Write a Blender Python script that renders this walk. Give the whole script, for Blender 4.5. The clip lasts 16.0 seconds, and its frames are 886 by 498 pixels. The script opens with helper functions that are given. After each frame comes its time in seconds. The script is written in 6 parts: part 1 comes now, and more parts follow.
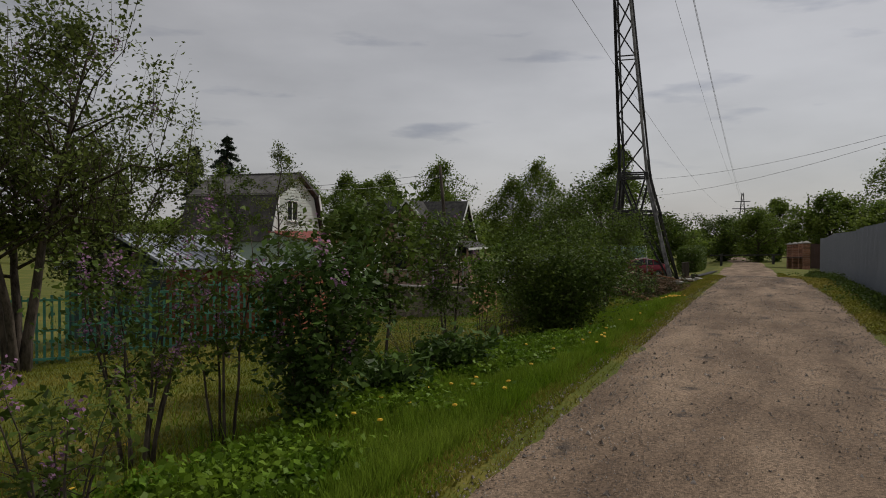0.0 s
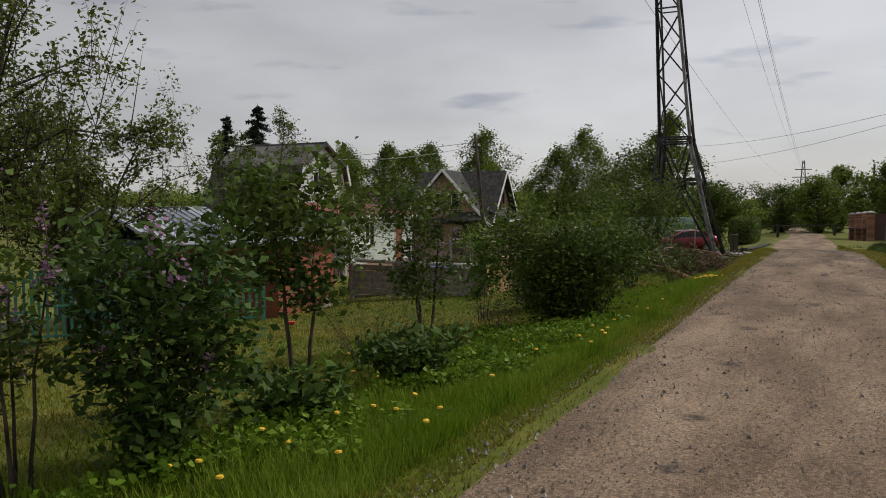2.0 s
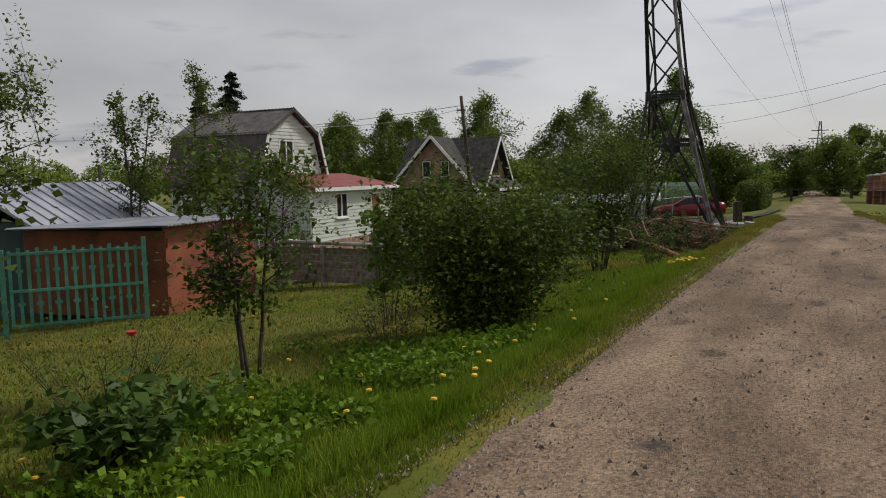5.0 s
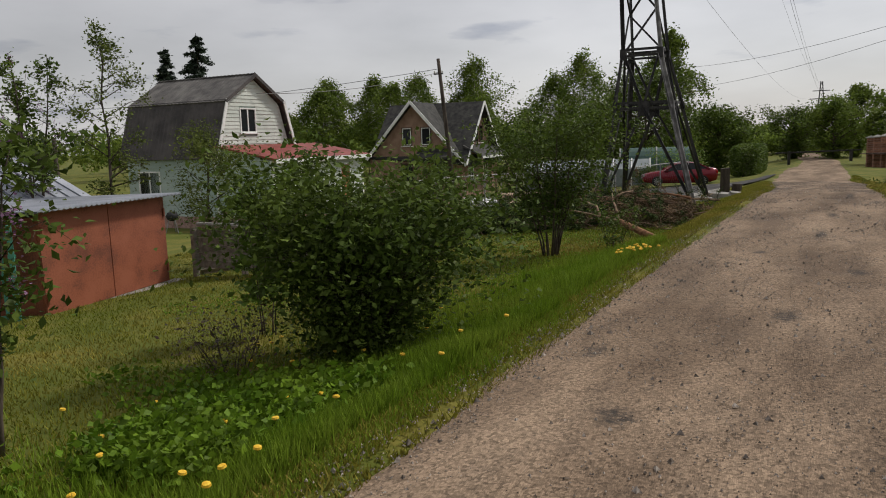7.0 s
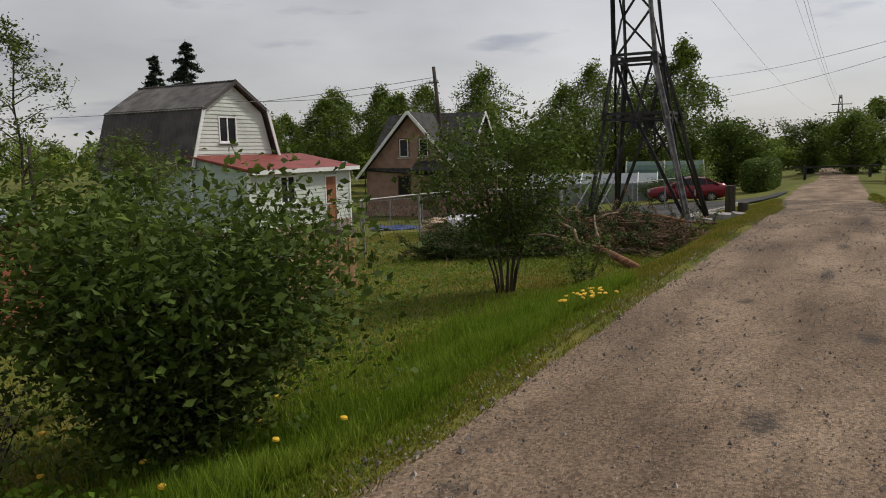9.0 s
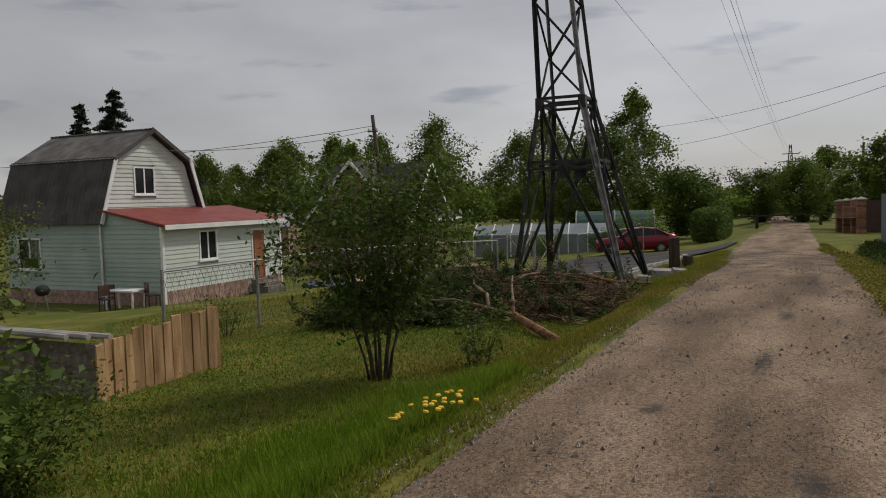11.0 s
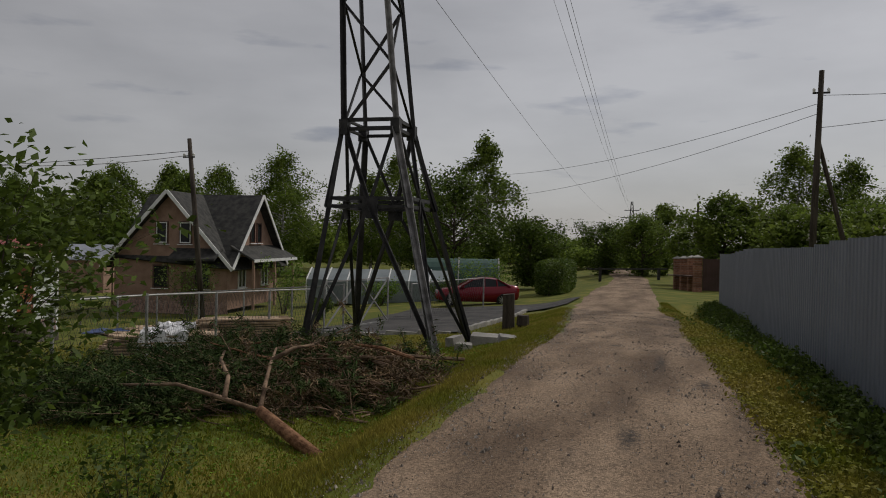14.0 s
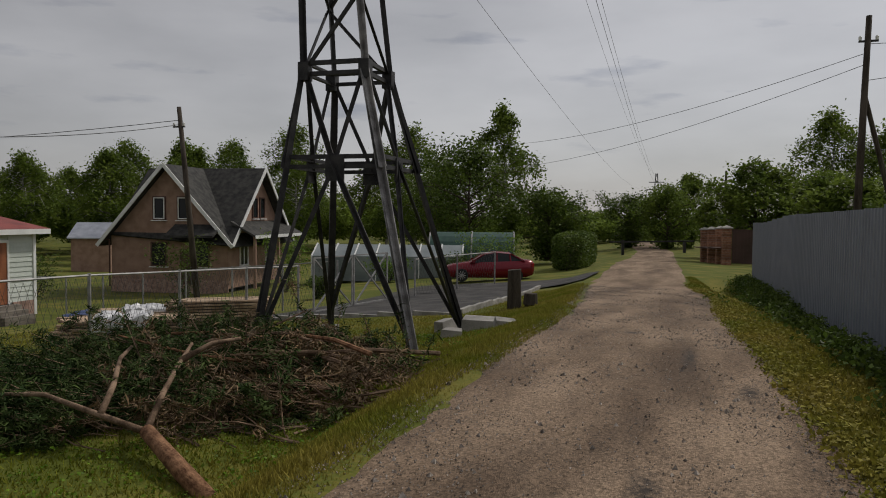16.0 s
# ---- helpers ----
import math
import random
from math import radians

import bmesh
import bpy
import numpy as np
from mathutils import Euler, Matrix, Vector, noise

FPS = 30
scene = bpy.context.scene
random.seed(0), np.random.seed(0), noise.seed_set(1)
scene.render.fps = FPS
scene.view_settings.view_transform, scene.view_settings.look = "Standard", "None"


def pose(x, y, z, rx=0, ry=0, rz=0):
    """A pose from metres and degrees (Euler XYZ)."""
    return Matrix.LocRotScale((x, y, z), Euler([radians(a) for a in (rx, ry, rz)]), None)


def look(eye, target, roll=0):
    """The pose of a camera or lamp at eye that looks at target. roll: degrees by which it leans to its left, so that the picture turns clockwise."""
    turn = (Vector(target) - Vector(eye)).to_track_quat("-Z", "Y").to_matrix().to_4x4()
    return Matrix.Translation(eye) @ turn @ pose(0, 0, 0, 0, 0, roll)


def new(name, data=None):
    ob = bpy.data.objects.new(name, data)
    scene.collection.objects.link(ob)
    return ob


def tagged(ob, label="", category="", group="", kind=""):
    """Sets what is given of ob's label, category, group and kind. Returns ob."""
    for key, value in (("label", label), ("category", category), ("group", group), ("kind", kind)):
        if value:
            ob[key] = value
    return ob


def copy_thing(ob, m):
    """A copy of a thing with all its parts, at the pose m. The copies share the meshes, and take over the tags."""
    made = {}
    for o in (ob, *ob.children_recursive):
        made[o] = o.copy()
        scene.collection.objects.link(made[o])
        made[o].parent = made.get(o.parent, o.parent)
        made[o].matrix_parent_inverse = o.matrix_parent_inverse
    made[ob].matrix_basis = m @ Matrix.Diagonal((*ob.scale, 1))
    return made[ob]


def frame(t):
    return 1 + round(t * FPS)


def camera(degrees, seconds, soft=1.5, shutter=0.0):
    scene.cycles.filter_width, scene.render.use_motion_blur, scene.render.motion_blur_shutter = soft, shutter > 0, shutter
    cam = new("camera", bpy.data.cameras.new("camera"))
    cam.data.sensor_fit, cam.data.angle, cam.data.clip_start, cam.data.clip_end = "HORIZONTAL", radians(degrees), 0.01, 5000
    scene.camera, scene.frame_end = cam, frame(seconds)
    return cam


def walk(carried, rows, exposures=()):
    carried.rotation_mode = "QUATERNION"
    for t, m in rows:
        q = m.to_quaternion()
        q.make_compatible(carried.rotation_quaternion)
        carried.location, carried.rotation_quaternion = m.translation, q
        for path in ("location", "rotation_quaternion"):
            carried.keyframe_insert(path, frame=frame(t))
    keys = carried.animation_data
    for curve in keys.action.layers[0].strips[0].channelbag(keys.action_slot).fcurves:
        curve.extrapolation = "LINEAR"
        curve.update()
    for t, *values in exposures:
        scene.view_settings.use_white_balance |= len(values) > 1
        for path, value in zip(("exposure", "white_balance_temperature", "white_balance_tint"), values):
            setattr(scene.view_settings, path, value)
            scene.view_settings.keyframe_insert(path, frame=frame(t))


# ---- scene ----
cam = camera(61.7, 16.0, 1.0)
PATH = [
    (0, (0.008, 0.092, 1.609), (-0.831, 1.907, 1.567), 0.3),
    (0.5, (0.023, 0.699, 1.596), (-0.901, 2.47, 1.504), 0.1),
    (1, (0.034, 1.281, 1.619), (-0.957, 3.013, 1.49), -0.3),
    (1.5, (0.035, 1.863, 1.622), (-0.943, 3.601, 1.47), -0.3),
    (2, (0.108, 2.362, 1.627), (-0.851, 4.113, 1.507), 0.0),
    (2.5, (0.072, 2.969, 1.598), (-0.859, 4.737, 1.505), 0.5),
    (3, (0.109, 3.556, 1.562), (-0.812, 5.33, 1.487), 0.5),
    (3.5, (0.066, 4.312, 1.564), (-0.894, 6.063, 1.457), 0.7),
    (3.7, (0.056, 4.525, 1.607), (-0.902, 6.276, 1.484), 0.5),
    (5.8, (0.145, 7.066, 1.624), (-0.856, 8.779, 1.368), -1.9),
    (6, (0.145, 7.319, 1.644), (-0.846, 9.035, 1.371), -2.0),
    (6.5, (0.228, 7.917, 1.671), (-0.758, 9.63, 1.368), -1.9),
    (7, (0.244, 8.534, 1.681), (-0.742, 10.25, 1.388), -1.8),
    (7.5, (0.284, 9.187, 1.656), (-0.676, 10.919, 1.373), -1.8),
    (8, (0.332, 9.763, 1.685), (-0.678, 11.465, 1.399), -1.6),
    (8.2, (0.269, 10.003, 1.691), (-0.746, 11.703, 1.405), -1.3),
    (10.3, (0.249, 12.613, 1.756), (-0.778, 14.318, 1.567), -1.2),
    (10.5, (0.246, 12.85, 1.772), (-0.763, 14.568, 1.599), -1.3),
    (11, (0.312, 13.515, 1.728), (-0.63, 15.274, 1.594), -1.6),
    (11.5, (0.353, 14.089, 1.737), (-0.473, 15.909, 1.66), -0.5),
    (11.8, (0.338, 14.498, 1.736), (-0.395, 16.358, 1.702), -0.2),
    (12, (0.336, 14.781, 1.719), (-0.353, 16.658, 1.703), -0.0),
    (12.5, (0.272, 15.523, 1.738), (-0.375, 17.416, 1.736), 0.3),
    (13, (0.176, 16.169, 1.747), (-0.411, 18.081, 1.735), 0.6),
    (13.5, (0.108, 16.898, 1.773), (-0.501, 18.803, 1.754), 1.2),
    (14, (0.047, 17.543, 1.782), (-0.546, 19.453, 1.758), 1.1),
    (14.5, (0.084, 18.163, 1.723), (-0.484, 20.08, 1.667), 0.6),
    (15, (0.023, 18.825, 1.685), (-0.538, 20.742, 1.586), 0.5),
    (15.5, (0.008, 19.558, 1.637), (-0.572, 21.469, 1.531), 0.3),
    (16, (-0.026, 20.108, 1.635), (-0.677, 21.997, 1.544), 0.4),
]
EXPOSE = [(0, -0.13), (1.5, 0.28), (3.5, -0.05), (6, 0.36), (8, 0.33), (11, -0.02), (12.5, -0.42), (14.5, -0.25), (16, -0.15)]
walk(cam, [(t, look(eye, target, roll)) for t, eye, target, roll in PATH], EXPOSE)

# ---- world and sun ----
world = bpy.data.worlds.new("overcast_sky")
scene.world = world
world.use_nodes = True
wn, wl = world.node_tree.nodes, world.node_tree.links
sky = wn.new("ShaderNodeTexSky")
sky.sky_type, sky.sun_disc = "NISHITA", False
sky.sun_elevation, sky.sun_rotation = radians(48), radians(35)
wtc = wn.new("ShaderNodeTexCoord")
wmap = wn.new("ShaderNodeMapping")
wmap.inputs["Scale"].default_value = (1.0, 1.0, 3.2)
cloud = wn.new("ShaderNodeTexNoise")
cloud.inputs["Scale"].default_value, cloud.inputs["Detail"].default_value, cloud.inputs["Roughness"].default_value = 2.2, 7, 0.5
cramp = wn.new("ShaderNodeValToRGB")
cramp.color_ramp.elements[0].position, cramp.color_ramp.elements[0].color = 0.28, (0.275, 0.268, 0.272, 1)
cramp.color_ramp.elements[1].position, cramp.color_ramp.elements[1].color = 0.62, (0.41, 0.40, 0.405, 1)
wmix = wn.new("ShaderNodeMixRGB")
wmix.inputs[0].default_value = 0.012
wbg = wn["Background"]
wl.new(wtc.outputs["Generated"], wmap.inputs["Vector"])
wl.new(wmap.outputs[0], cloud.inputs["Vector"])
wl.new(cloud.outputs["Fac"], cramp.inputs[0])
wl.new(cramp.outputs[0], wmix.inputs[1])
wl.new(sky.outputs[0], wmix.inputs[2])
# small bluish cloud wisps
wisp_map = wn.new("ShaderNodeMapping")
wisp_map.inputs["Scale"].default_value = (3.0, 3.0, 15.0)
wisp = wn.new("ShaderNodeTexNoise")
wisp.inputs["Scale"].default_value, wisp.inputs["Detail"].default_value = 2.0, 5
wisp_ramp = wn.new("ShaderNodeValToRGB")
wisp_ramp.color_ramp.elements[0].position, wisp_ramp.color_ramp.elements[0].color = 0.60, (1, 1, 1, 1)
wisp_ramp.color_ramp.elements[1].position, wisp_ramp.color_ramp.elements[1].color = 0.76, (0.66, 0.69, 0.76, 1)
wisp_mul = wn.new("ShaderNodeMixRGB")
wisp_mul.blend_type, wisp_mul.inputs[0].default_value = "MULTIPLY", 1.0
wl.new(wtc.outputs["Generated"], wisp_map.inputs["Vector"])
wl.new(wisp_map.outputs[0], wisp.inputs["Vector"])
wl.new(wisp.outputs["Fac"], wisp_ramp.inputs[0])
wl.new(wmix.outputs[0], wisp_mul.inputs[1])
wl.new(wisp_ramp.outputs[0], wisp_mul.inputs[2])
# the cloud cover is thinner, so brighter, on the sun's side
toward = wn.new("ShaderNodeVectorMath")
toward.operation, toward.inputs[1].default_value = "DOT_PRODUCT", (0.56, 0.80, 0.2)
glow = wn.new("ShaderNodeMapRange")
glow.inputs["From Min"].default_value, glow.inputs["From Max"].default_value = -0.3, 1.0
glow.inputs["To Min"].default_value, glow.inputs["To Max"].default_value = 0.92, 1.30
side_mul = wn.new("ShaderNodeVectorMath")
side_mul.operation = "SCALE"
wl.new(wtc.outputs["Generated"], toward.inputs[0])
wl.new(toward.outputs["Value"], glow.inputs["Value"])
wl.new(wisp_mul.outputs[0], side_mul.inputs[0])
wl.new(glow.outputs[0], side_mul.inputs["Scale"])
wl.new(side_mul.outputs[0], wbg.inputs["Color"])
wbg.inputs["Strength"].default_value = 1.0
sun = new("sun", bpy.data.lights.new("sun", "SUN"))
sun.data.energy, sun.data.angle, sun.data.color = 1.9, radians(7), (1.0, 0.95, 0.87)
sun.matrix_world = look((0, 0, 30), (-0.57 * 20, -0.82 * 20, 30 - 22))


# ---- materials ----
def mat(name, a, b, scale=8.0, rough=0.8, bump=0.2, metal=0.0, fine=60.0, rand=0.0, island=0.0, stretch=(1, 1, 1), through_light=0.0, detail=6, third=None, world_space=False):
    """Two colours mixed by a coarse and a fine noise, with relief; rand and island vary it by object and by loose piece."""
    m = bpy.data.materials.new(name)
    m.use_nodes = True
    n, l = m.node_tree.nodes, m.node_tree.links
    p = n["Principled BSDF"]
    p.inputs["Roughness"].default_value, p.inputs["Metallic"].default_value = rough, metal
    tc = n.new("ShaderNodeTexCoord")
    mp = n.new("ShaderNodeMapping")
    mp.inputs["Scale"].default_value = stretch
    if world_space:
        geo0 = n.new("ShaderNodeNewGeometry")
        l.new(geo0.outputs["Position"], mp.inputs["Vector"])
    else:
        l.new(tc.outputs["Object"], mp.inputs["Vector"])
    big, small = n.new("ShaderNodeTexNoise"), n.new("ShaderNodeTexNoise")
    big.inputs["Scale"].default_value, big.inputs["Detail"].default_value = scale, detail
    small.inputs["Scale"].default_value, small.inputs["Detail"].default_value = fine, 3
    for t in (big, small):
        l.new(mp.outputs[0], t.inputs["Vector"])
    add = n.new("ShaderNodeMath")
    add.operation = "ADD"
    half = n.new("ShaderNodeMath")
    half.operation, half.inputs[1].default_value = "MULTIPLY", 0.45
    l.new(small.outputs["Fac"], half.inputs[0])
    l.new(big.outputs["Fac"], add.inputs[0])
    l.new(half.outputs[0], add.inputs[1])
    ramp = n.new("ShaderNodeValToRGB")
    ramp.color_ramp.elements[0].position, ramp.color_ramp.elements[0].color = 0.56, (*a, 1)
    ramp.color_ramp.elements[1].position, ramp.color_ramp.elements[1].color = 0.88, (*b, 1)
    if third:
        e = ramp.color_ramp.elements.new(0.72)
        e.color = (*third, 1)
    l.new(add.outputs[0], ramp.inputs[0])
    out = ramp.outputs[0]
    for amount, node, socket in ((rand, "ShaderNodeObjectInfo", "Random"), (island, "ShaderNodeNewGeometry", "Random Per Island")):
        if amount:
            src = n.new(node)
            mr = n.new("ShaderNodeMapRange")
            mr.inputs["To Min"].default_value, mr.inputs["To Max"].default_value = 1 - amount, 1 + amount
            hs = n.new("ShaderNodeHueSaturation")
            l.new(src.outputs[socket], mr.inputs["Value"])
            l.new(mr.outputs[0], hs.inputs["Value"])
            l.new(out, hs.inputs["Color"])
            out = hs.outputs[0]
    l.new(out, p.inputs["Base Color"])
    if bump:
        bm = n.new("ShaderNodeBump")
        bm.inputs["Strength"].default_value, bm.inputs["Distance"].default_value = bump, 0.02
        l.new(add.outputs[0], bm.inputs["Height"])
        l.new(bm.outputs[0], p.inputs["Normal"])
    p.inputs["Specular IOR Level"].default_value = 0.12 if through_light else (0.2 if rough > 0.8 else 0.5)
    if through_light:
        tr = n.new("ShaderNodeBsdfTranslucent")
        ms = n.new("ShaderNodeMixShader")
        ms.inputs[0].default_value = through_light
        l.new(out, tr.inputs["Color"])
        l.new(p.outputs[0], ms.inputs[1])
        l.new(tr.outputs[0], ms.inputs[2])
        l.new(ms.outputs[0], n["Material Output"].inputs["Surface"])
    return m


M_ROAD = mat("packed_gravel", (0.125, 0.086, 0.058), (0.31, 0.225, 0.155), 0.5, 0.95, 1.0, fine=60, third=(0.215, 0.152, 0.103), stretch=(2.2, 0.6, 1), world_space=True, detail=12)
M_PEBBLE = mat("pebble_stone", (0.12, 0.095, 0.075), (0.46, 0.41, 0.36), 20, 0.85, 0.1, island=0.5)
M_SOIL = mat("lawn_soil", (0.085, 0.102, 0.013), (0.175, 0.155, 0.032), 0.8, 1.0, 0.8, fine=22, third=(0.10, 0.115, 0.018), world_space=True, detail=10)
M_ASPHALT = mat("asphalt", (0.035, 0.034, 0.034), (0.085, 0.08, 0.076), 1.2, 0.9, 0.4, fine=120, world_space=True)
M_GRASS = mat("grass_blade", (0.125, 0.215, 0.012), (0.215, 0.29, 0.033), 0.7, 0.6, 0, island=0.4, through_light=0.3, world_space=True)
M_DRY = mat("short_lawn_blade", (0.14, 0.168, 0.014), (0.27, 0.225, 0.045), 0.5, 0.7, 0, island=0.4, through_light=0.25, world_space=True)
M_WEED = mat("weed_leaf", (0.085, 0.165, 0.011), (0.16, 0.245, 0.022), 2, 0.5, 0, island=0.4, through_light=0.3)
M_LEAF = mat("shrub_leaf", (0.058, 0.096, 0.016), (0.108, 0.15, 0.026), 1.2, 0.5, 0, island=0.45, through_light=0.3)
M_BRIGHT = mat("fresh_leaf", (0.09, 0.165, 0.022), (0.17, 0.25, 0.04), 1.2, 0.5, 0, island=0.4, through_light=0.35)
M_DARKLEAF = mat("dark_glossy_leaf", (0.045, 0.088, 0.016), (0.08, 0.13, 0.026), 1.2, 0.42, 0, island=0.4, through_light=0.2)
M_APPLE = mat("apple_leaf", (0.085, 0.115, 0.026), (0.15, 0.18, 0.042), 1.2, 0.55, 0, island=0.45, through_light=0.3)
M_BIRCH = mat("birch_leaf", (0.085, 0.135, 0.022), (0.16, 0.21, 0.036), 0.4, 0.6, 0, island=0.4, through_light=0.42)
M_FAR = mat("far_foliage", (0.115, 0.175, 0.026), (0.21, 0.265, 0.05), 0.12, 0.7, 0, island=0.45, through_light=0.45)
M_SPRUCE = mat("spruce_needle", (0.012, 0.026, 0.014), (0.028, 0.05, 0.022), 2, 0.7, 0, island=0.4)
M_DRYPINE = mat("dry_pine_needle", (0.10, 0.065, 0.03), (0.22, 0.14, 0.065), 2, 0.8, 0, island=0.45)
M_PINE = mat("pine_needle", (0.022, 0.048, 0.011), (0.06, 0.085, 0.02), 2, 0.9, 0, island=0.45)
M_LILAC = mat("lilac_flower", (0.21, 0.10, 0.19), (0.40, 0.23, 0.36), 6, 0.7, 0, island=0.3, through_light=0.2)
M_WHITEFL = mat("white_blossom", (0.5, 0.47, 0.42), (0.75, 0.7, 0.66), 6, 0.7, 0, island=0.2)
M_YELLOW = mat("dandelion_yellow", (0.75, 0.42, 0.02), (0.9, 0.6, 0.04), 40, 0.6, 0.3)
M_RED = mat("red_petal", (0.4, 0.01, 0.01), (0.6, 0.03, 0.02), 30, 0.6, 0.1)
M_BARK = mat("grey_bark", (0.035, 0.028, 0.022), (0.12, 0.095, 0.075), 14, 0.95, 0.6, stretch=(1, 1, 0.25))
M_BIRCHBARK = mat("birch_bark", (0.06, 0.055, 0.05), (0.55, 0.53, 0.5), 3, 0.85, 0.3, stretch=(0.6, 0.6, 2))
M_PINEBARK = mat("pine_bark", (0.11, 0.052, 0.028), (0.33, 0.18, 0.10), 12, 0.95, 0.7, fine=50)
M_TWIG = mat("dry_twig", (0.085, 0.055, 0.036), (0.29, 0.20, 0.135), 6, 0.95, 0.3, island=0.5)
M_CUT = mat("cut_wood", (0.45, 0.28, 0.13), (0.65, 0.46, 0.26), 10, 0.8, 0.2)
M_STEEL = mat("tower_dark_steel", (0.012, 0.012, 0.013), (0.045, 0.042, 0.04), 5, 0.55, 0.25, metal=0.3)
M_GALV = mat("tower_bare_steel", (0.16, 0.155, 0.15), (0.36, 0.35, 0.34), 5, 0.45, 0.15, metal=0.6)
M_WIRE = mat("wire_metal", (0.05, 0.05, 0.052), (0.11, 0.11, 0.11), 5, 0.5, 0, metal=0.5)
M_CONCRETE = mat("weathered_concrete", (0.20, 0.19, 0.175), (0.40, 0.38, 0.35), 2.5, 0.9, 0.5)
M_POLE = mat("weathered_pole_wood", (0.035, 0.028, 0.022), (0.09, 0.074, 0.06), 6, 0.95, 0.4, stretch=(1, 1, 0.15))
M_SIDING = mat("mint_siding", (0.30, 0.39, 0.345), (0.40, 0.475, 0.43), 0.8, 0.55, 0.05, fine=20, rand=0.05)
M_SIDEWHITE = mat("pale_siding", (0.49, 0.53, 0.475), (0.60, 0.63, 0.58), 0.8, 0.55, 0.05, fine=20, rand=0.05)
M_WHITE = mat("white_paint", (0.68, 0.68, 0.66), (0.82, 0.82, 0.80), 2, 0.5, 0.05)
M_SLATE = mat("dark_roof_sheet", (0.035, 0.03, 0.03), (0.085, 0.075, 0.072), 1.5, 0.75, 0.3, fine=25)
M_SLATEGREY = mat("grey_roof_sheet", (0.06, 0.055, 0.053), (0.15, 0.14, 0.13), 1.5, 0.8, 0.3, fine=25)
M_REDROOF = mat("dark_red_roof", (0.16, 0.025, 0.02), (0.27, 0.05, 0.035), 1.5, 0.6, 0.15)
M_PLINTH = mat("stone_plinth", (0.23, 0.14, 0.11), (0.42, 0.29, 0.24), 5, 0.85, 0.4, rand=0.15)
M_DOOR = mat("brown_door", (0.20, 0.06, 0.025), (0.33, 0.12, 0.05), 3, 0.5, 0.1, stretch=(1, 1, 0.2))
M_FRAME = mat("brown_window_frame", (0.06, 0.028, 0.02), (0.11, 0.05, 0.035), 4, 0.5, 0.1)
M_STUCCO = mat("brown_cladding", (0.27, 0.17, 0.125), (0.38, 0.25, 0.19), 2, 0.9, 0.2, fine=40, rand=0.08)
M_TILE = mat("dark_shingle", (0.028, 0.028, 0.028), (0.07, 0.068, 0.062), 3, 0.85, 0.3, rand=0.2)
M_RUST = mat("rust_red_paint", (0.15, 0.045, 0.024), (0.31, 0.095, 0.048), 1.6, 0.65, 0.15, fine=30, third=(0.265, 0.077, 0.036))
M_ZINC = mat("zinc_sheet", (0.30, 0.32, 0.37), (0.46, 0.48, 0.53), 1.5, 0.4, 0.1, metal=0.4)
M_GREEN = mat("green_gate_paint", (0.045, 0.20, 0.14), (0.10, 0.33, 0.24), 4, 0.55, 0.15, rand=0.2)
M_PLANK = mat("raw_plank", (0.26, 0.145, 0.07), (0.52, 0.33, 0.175), 3, 0.85, 0.3, rand=0.3, stretch=(3, 3, 0.4))
M_OLDWOOD = mat("grey_old_wood", (0.13, 0.11, 0.095), (0.28, 0.25, 0.21), 3, 0.95, 0.4, rand=0.25, stretch=(3, 0.5, 3))
M_LUMBER = mat("stacked_lumber", (0.28, 0.19, 0.12), (0.50, 0.38, 0.27), 4, 0.9, 0.3, rand=0.35)
M_SHEET = mat("clear_plastic_sheet", (0.45, 0.45, 0.46), (0.72, 0.72, 0.73), 3, 0.25, 0.5)
M_TARP = mat("blue_tarp", (0.02, 0.04, 0.12), (0.05, 0.08, 0.2), 4, 0.5, 0.4)
M_METALFENCE = mat("grey_profiled_sheet", (0.17, 0.185, 0.215), (0.215, 0.235, 0.27), 0.6, 0.5, 0.08, metal=0.1, rand=0.04)
M_TUBE = mat("galvanised_tube", (0.22, 0.22, 0.22), (0.38, 0.37, 0.36), 5, 0.55, 0.1, metal=0.4)
M_CARRED = mat("car_dark_red_paint", (0.16, 0.007, 0.016), (0.19, 0.010, 0.02), 1, 0.22, 0, metal=0.25)
M_TYRE = mat("tyre_rubber", (0.012, 0.012, 0.012), (0.03, 0.03, 0.03), 20, 0.85, 0.2)
M_CHROME = mat("alloy_metal", (0.45, 0.45, 0.46), (0.6, 0.6, 0.6), 10, 0.3, 0, metal=0.8)
M_LAMP = mat("tail_lamp_red", (0.3, 0.01, 0.01), (0.42, 0.02, 0.015), 10, 0.2, 0)
M_DARK = mat("dark_interior", (0.012, 0.012, 0.013), (0.025, 0.025, 0.026), 3, 0.8, 0)
M_BRICK = mat("gate_brick", (0.20, 0.095, 0.06), (0.36, 0.20, 0.13), 8, 0.9, 0.3, rand=0.3)
M_GATE = mat("brown_gate_sheet", (0.045, 0.022, 0.012), (0.075, 0.035, 0.028), 1.5, 0.6, 0.1)
M_GREENHOUSE = mat("polycarbonate_sheet", (0.13, 0.155, 0.165), (0.22, 0.25, 0.25), 1, 0.35, 0.1)
M_GREENTARP = mat("dark_green_sheet", (0.012, 0.05, 0.04), (0.03, 0.085, 0.06), 2, 0.5, 0.1)
M_WALLPANEL = mat("blueish_wood_wall", (0.03, 0.06, 0.065), (0.06, 0.10, 0.10), 2, 0.8, 0.2, rand=0.2)
M_GLASS = bpy.data.materials.new("window_glass")
M_GLASS.use_nodes = True
_g = M_GLASS.node_tree.nodes["Principled BSDF"]
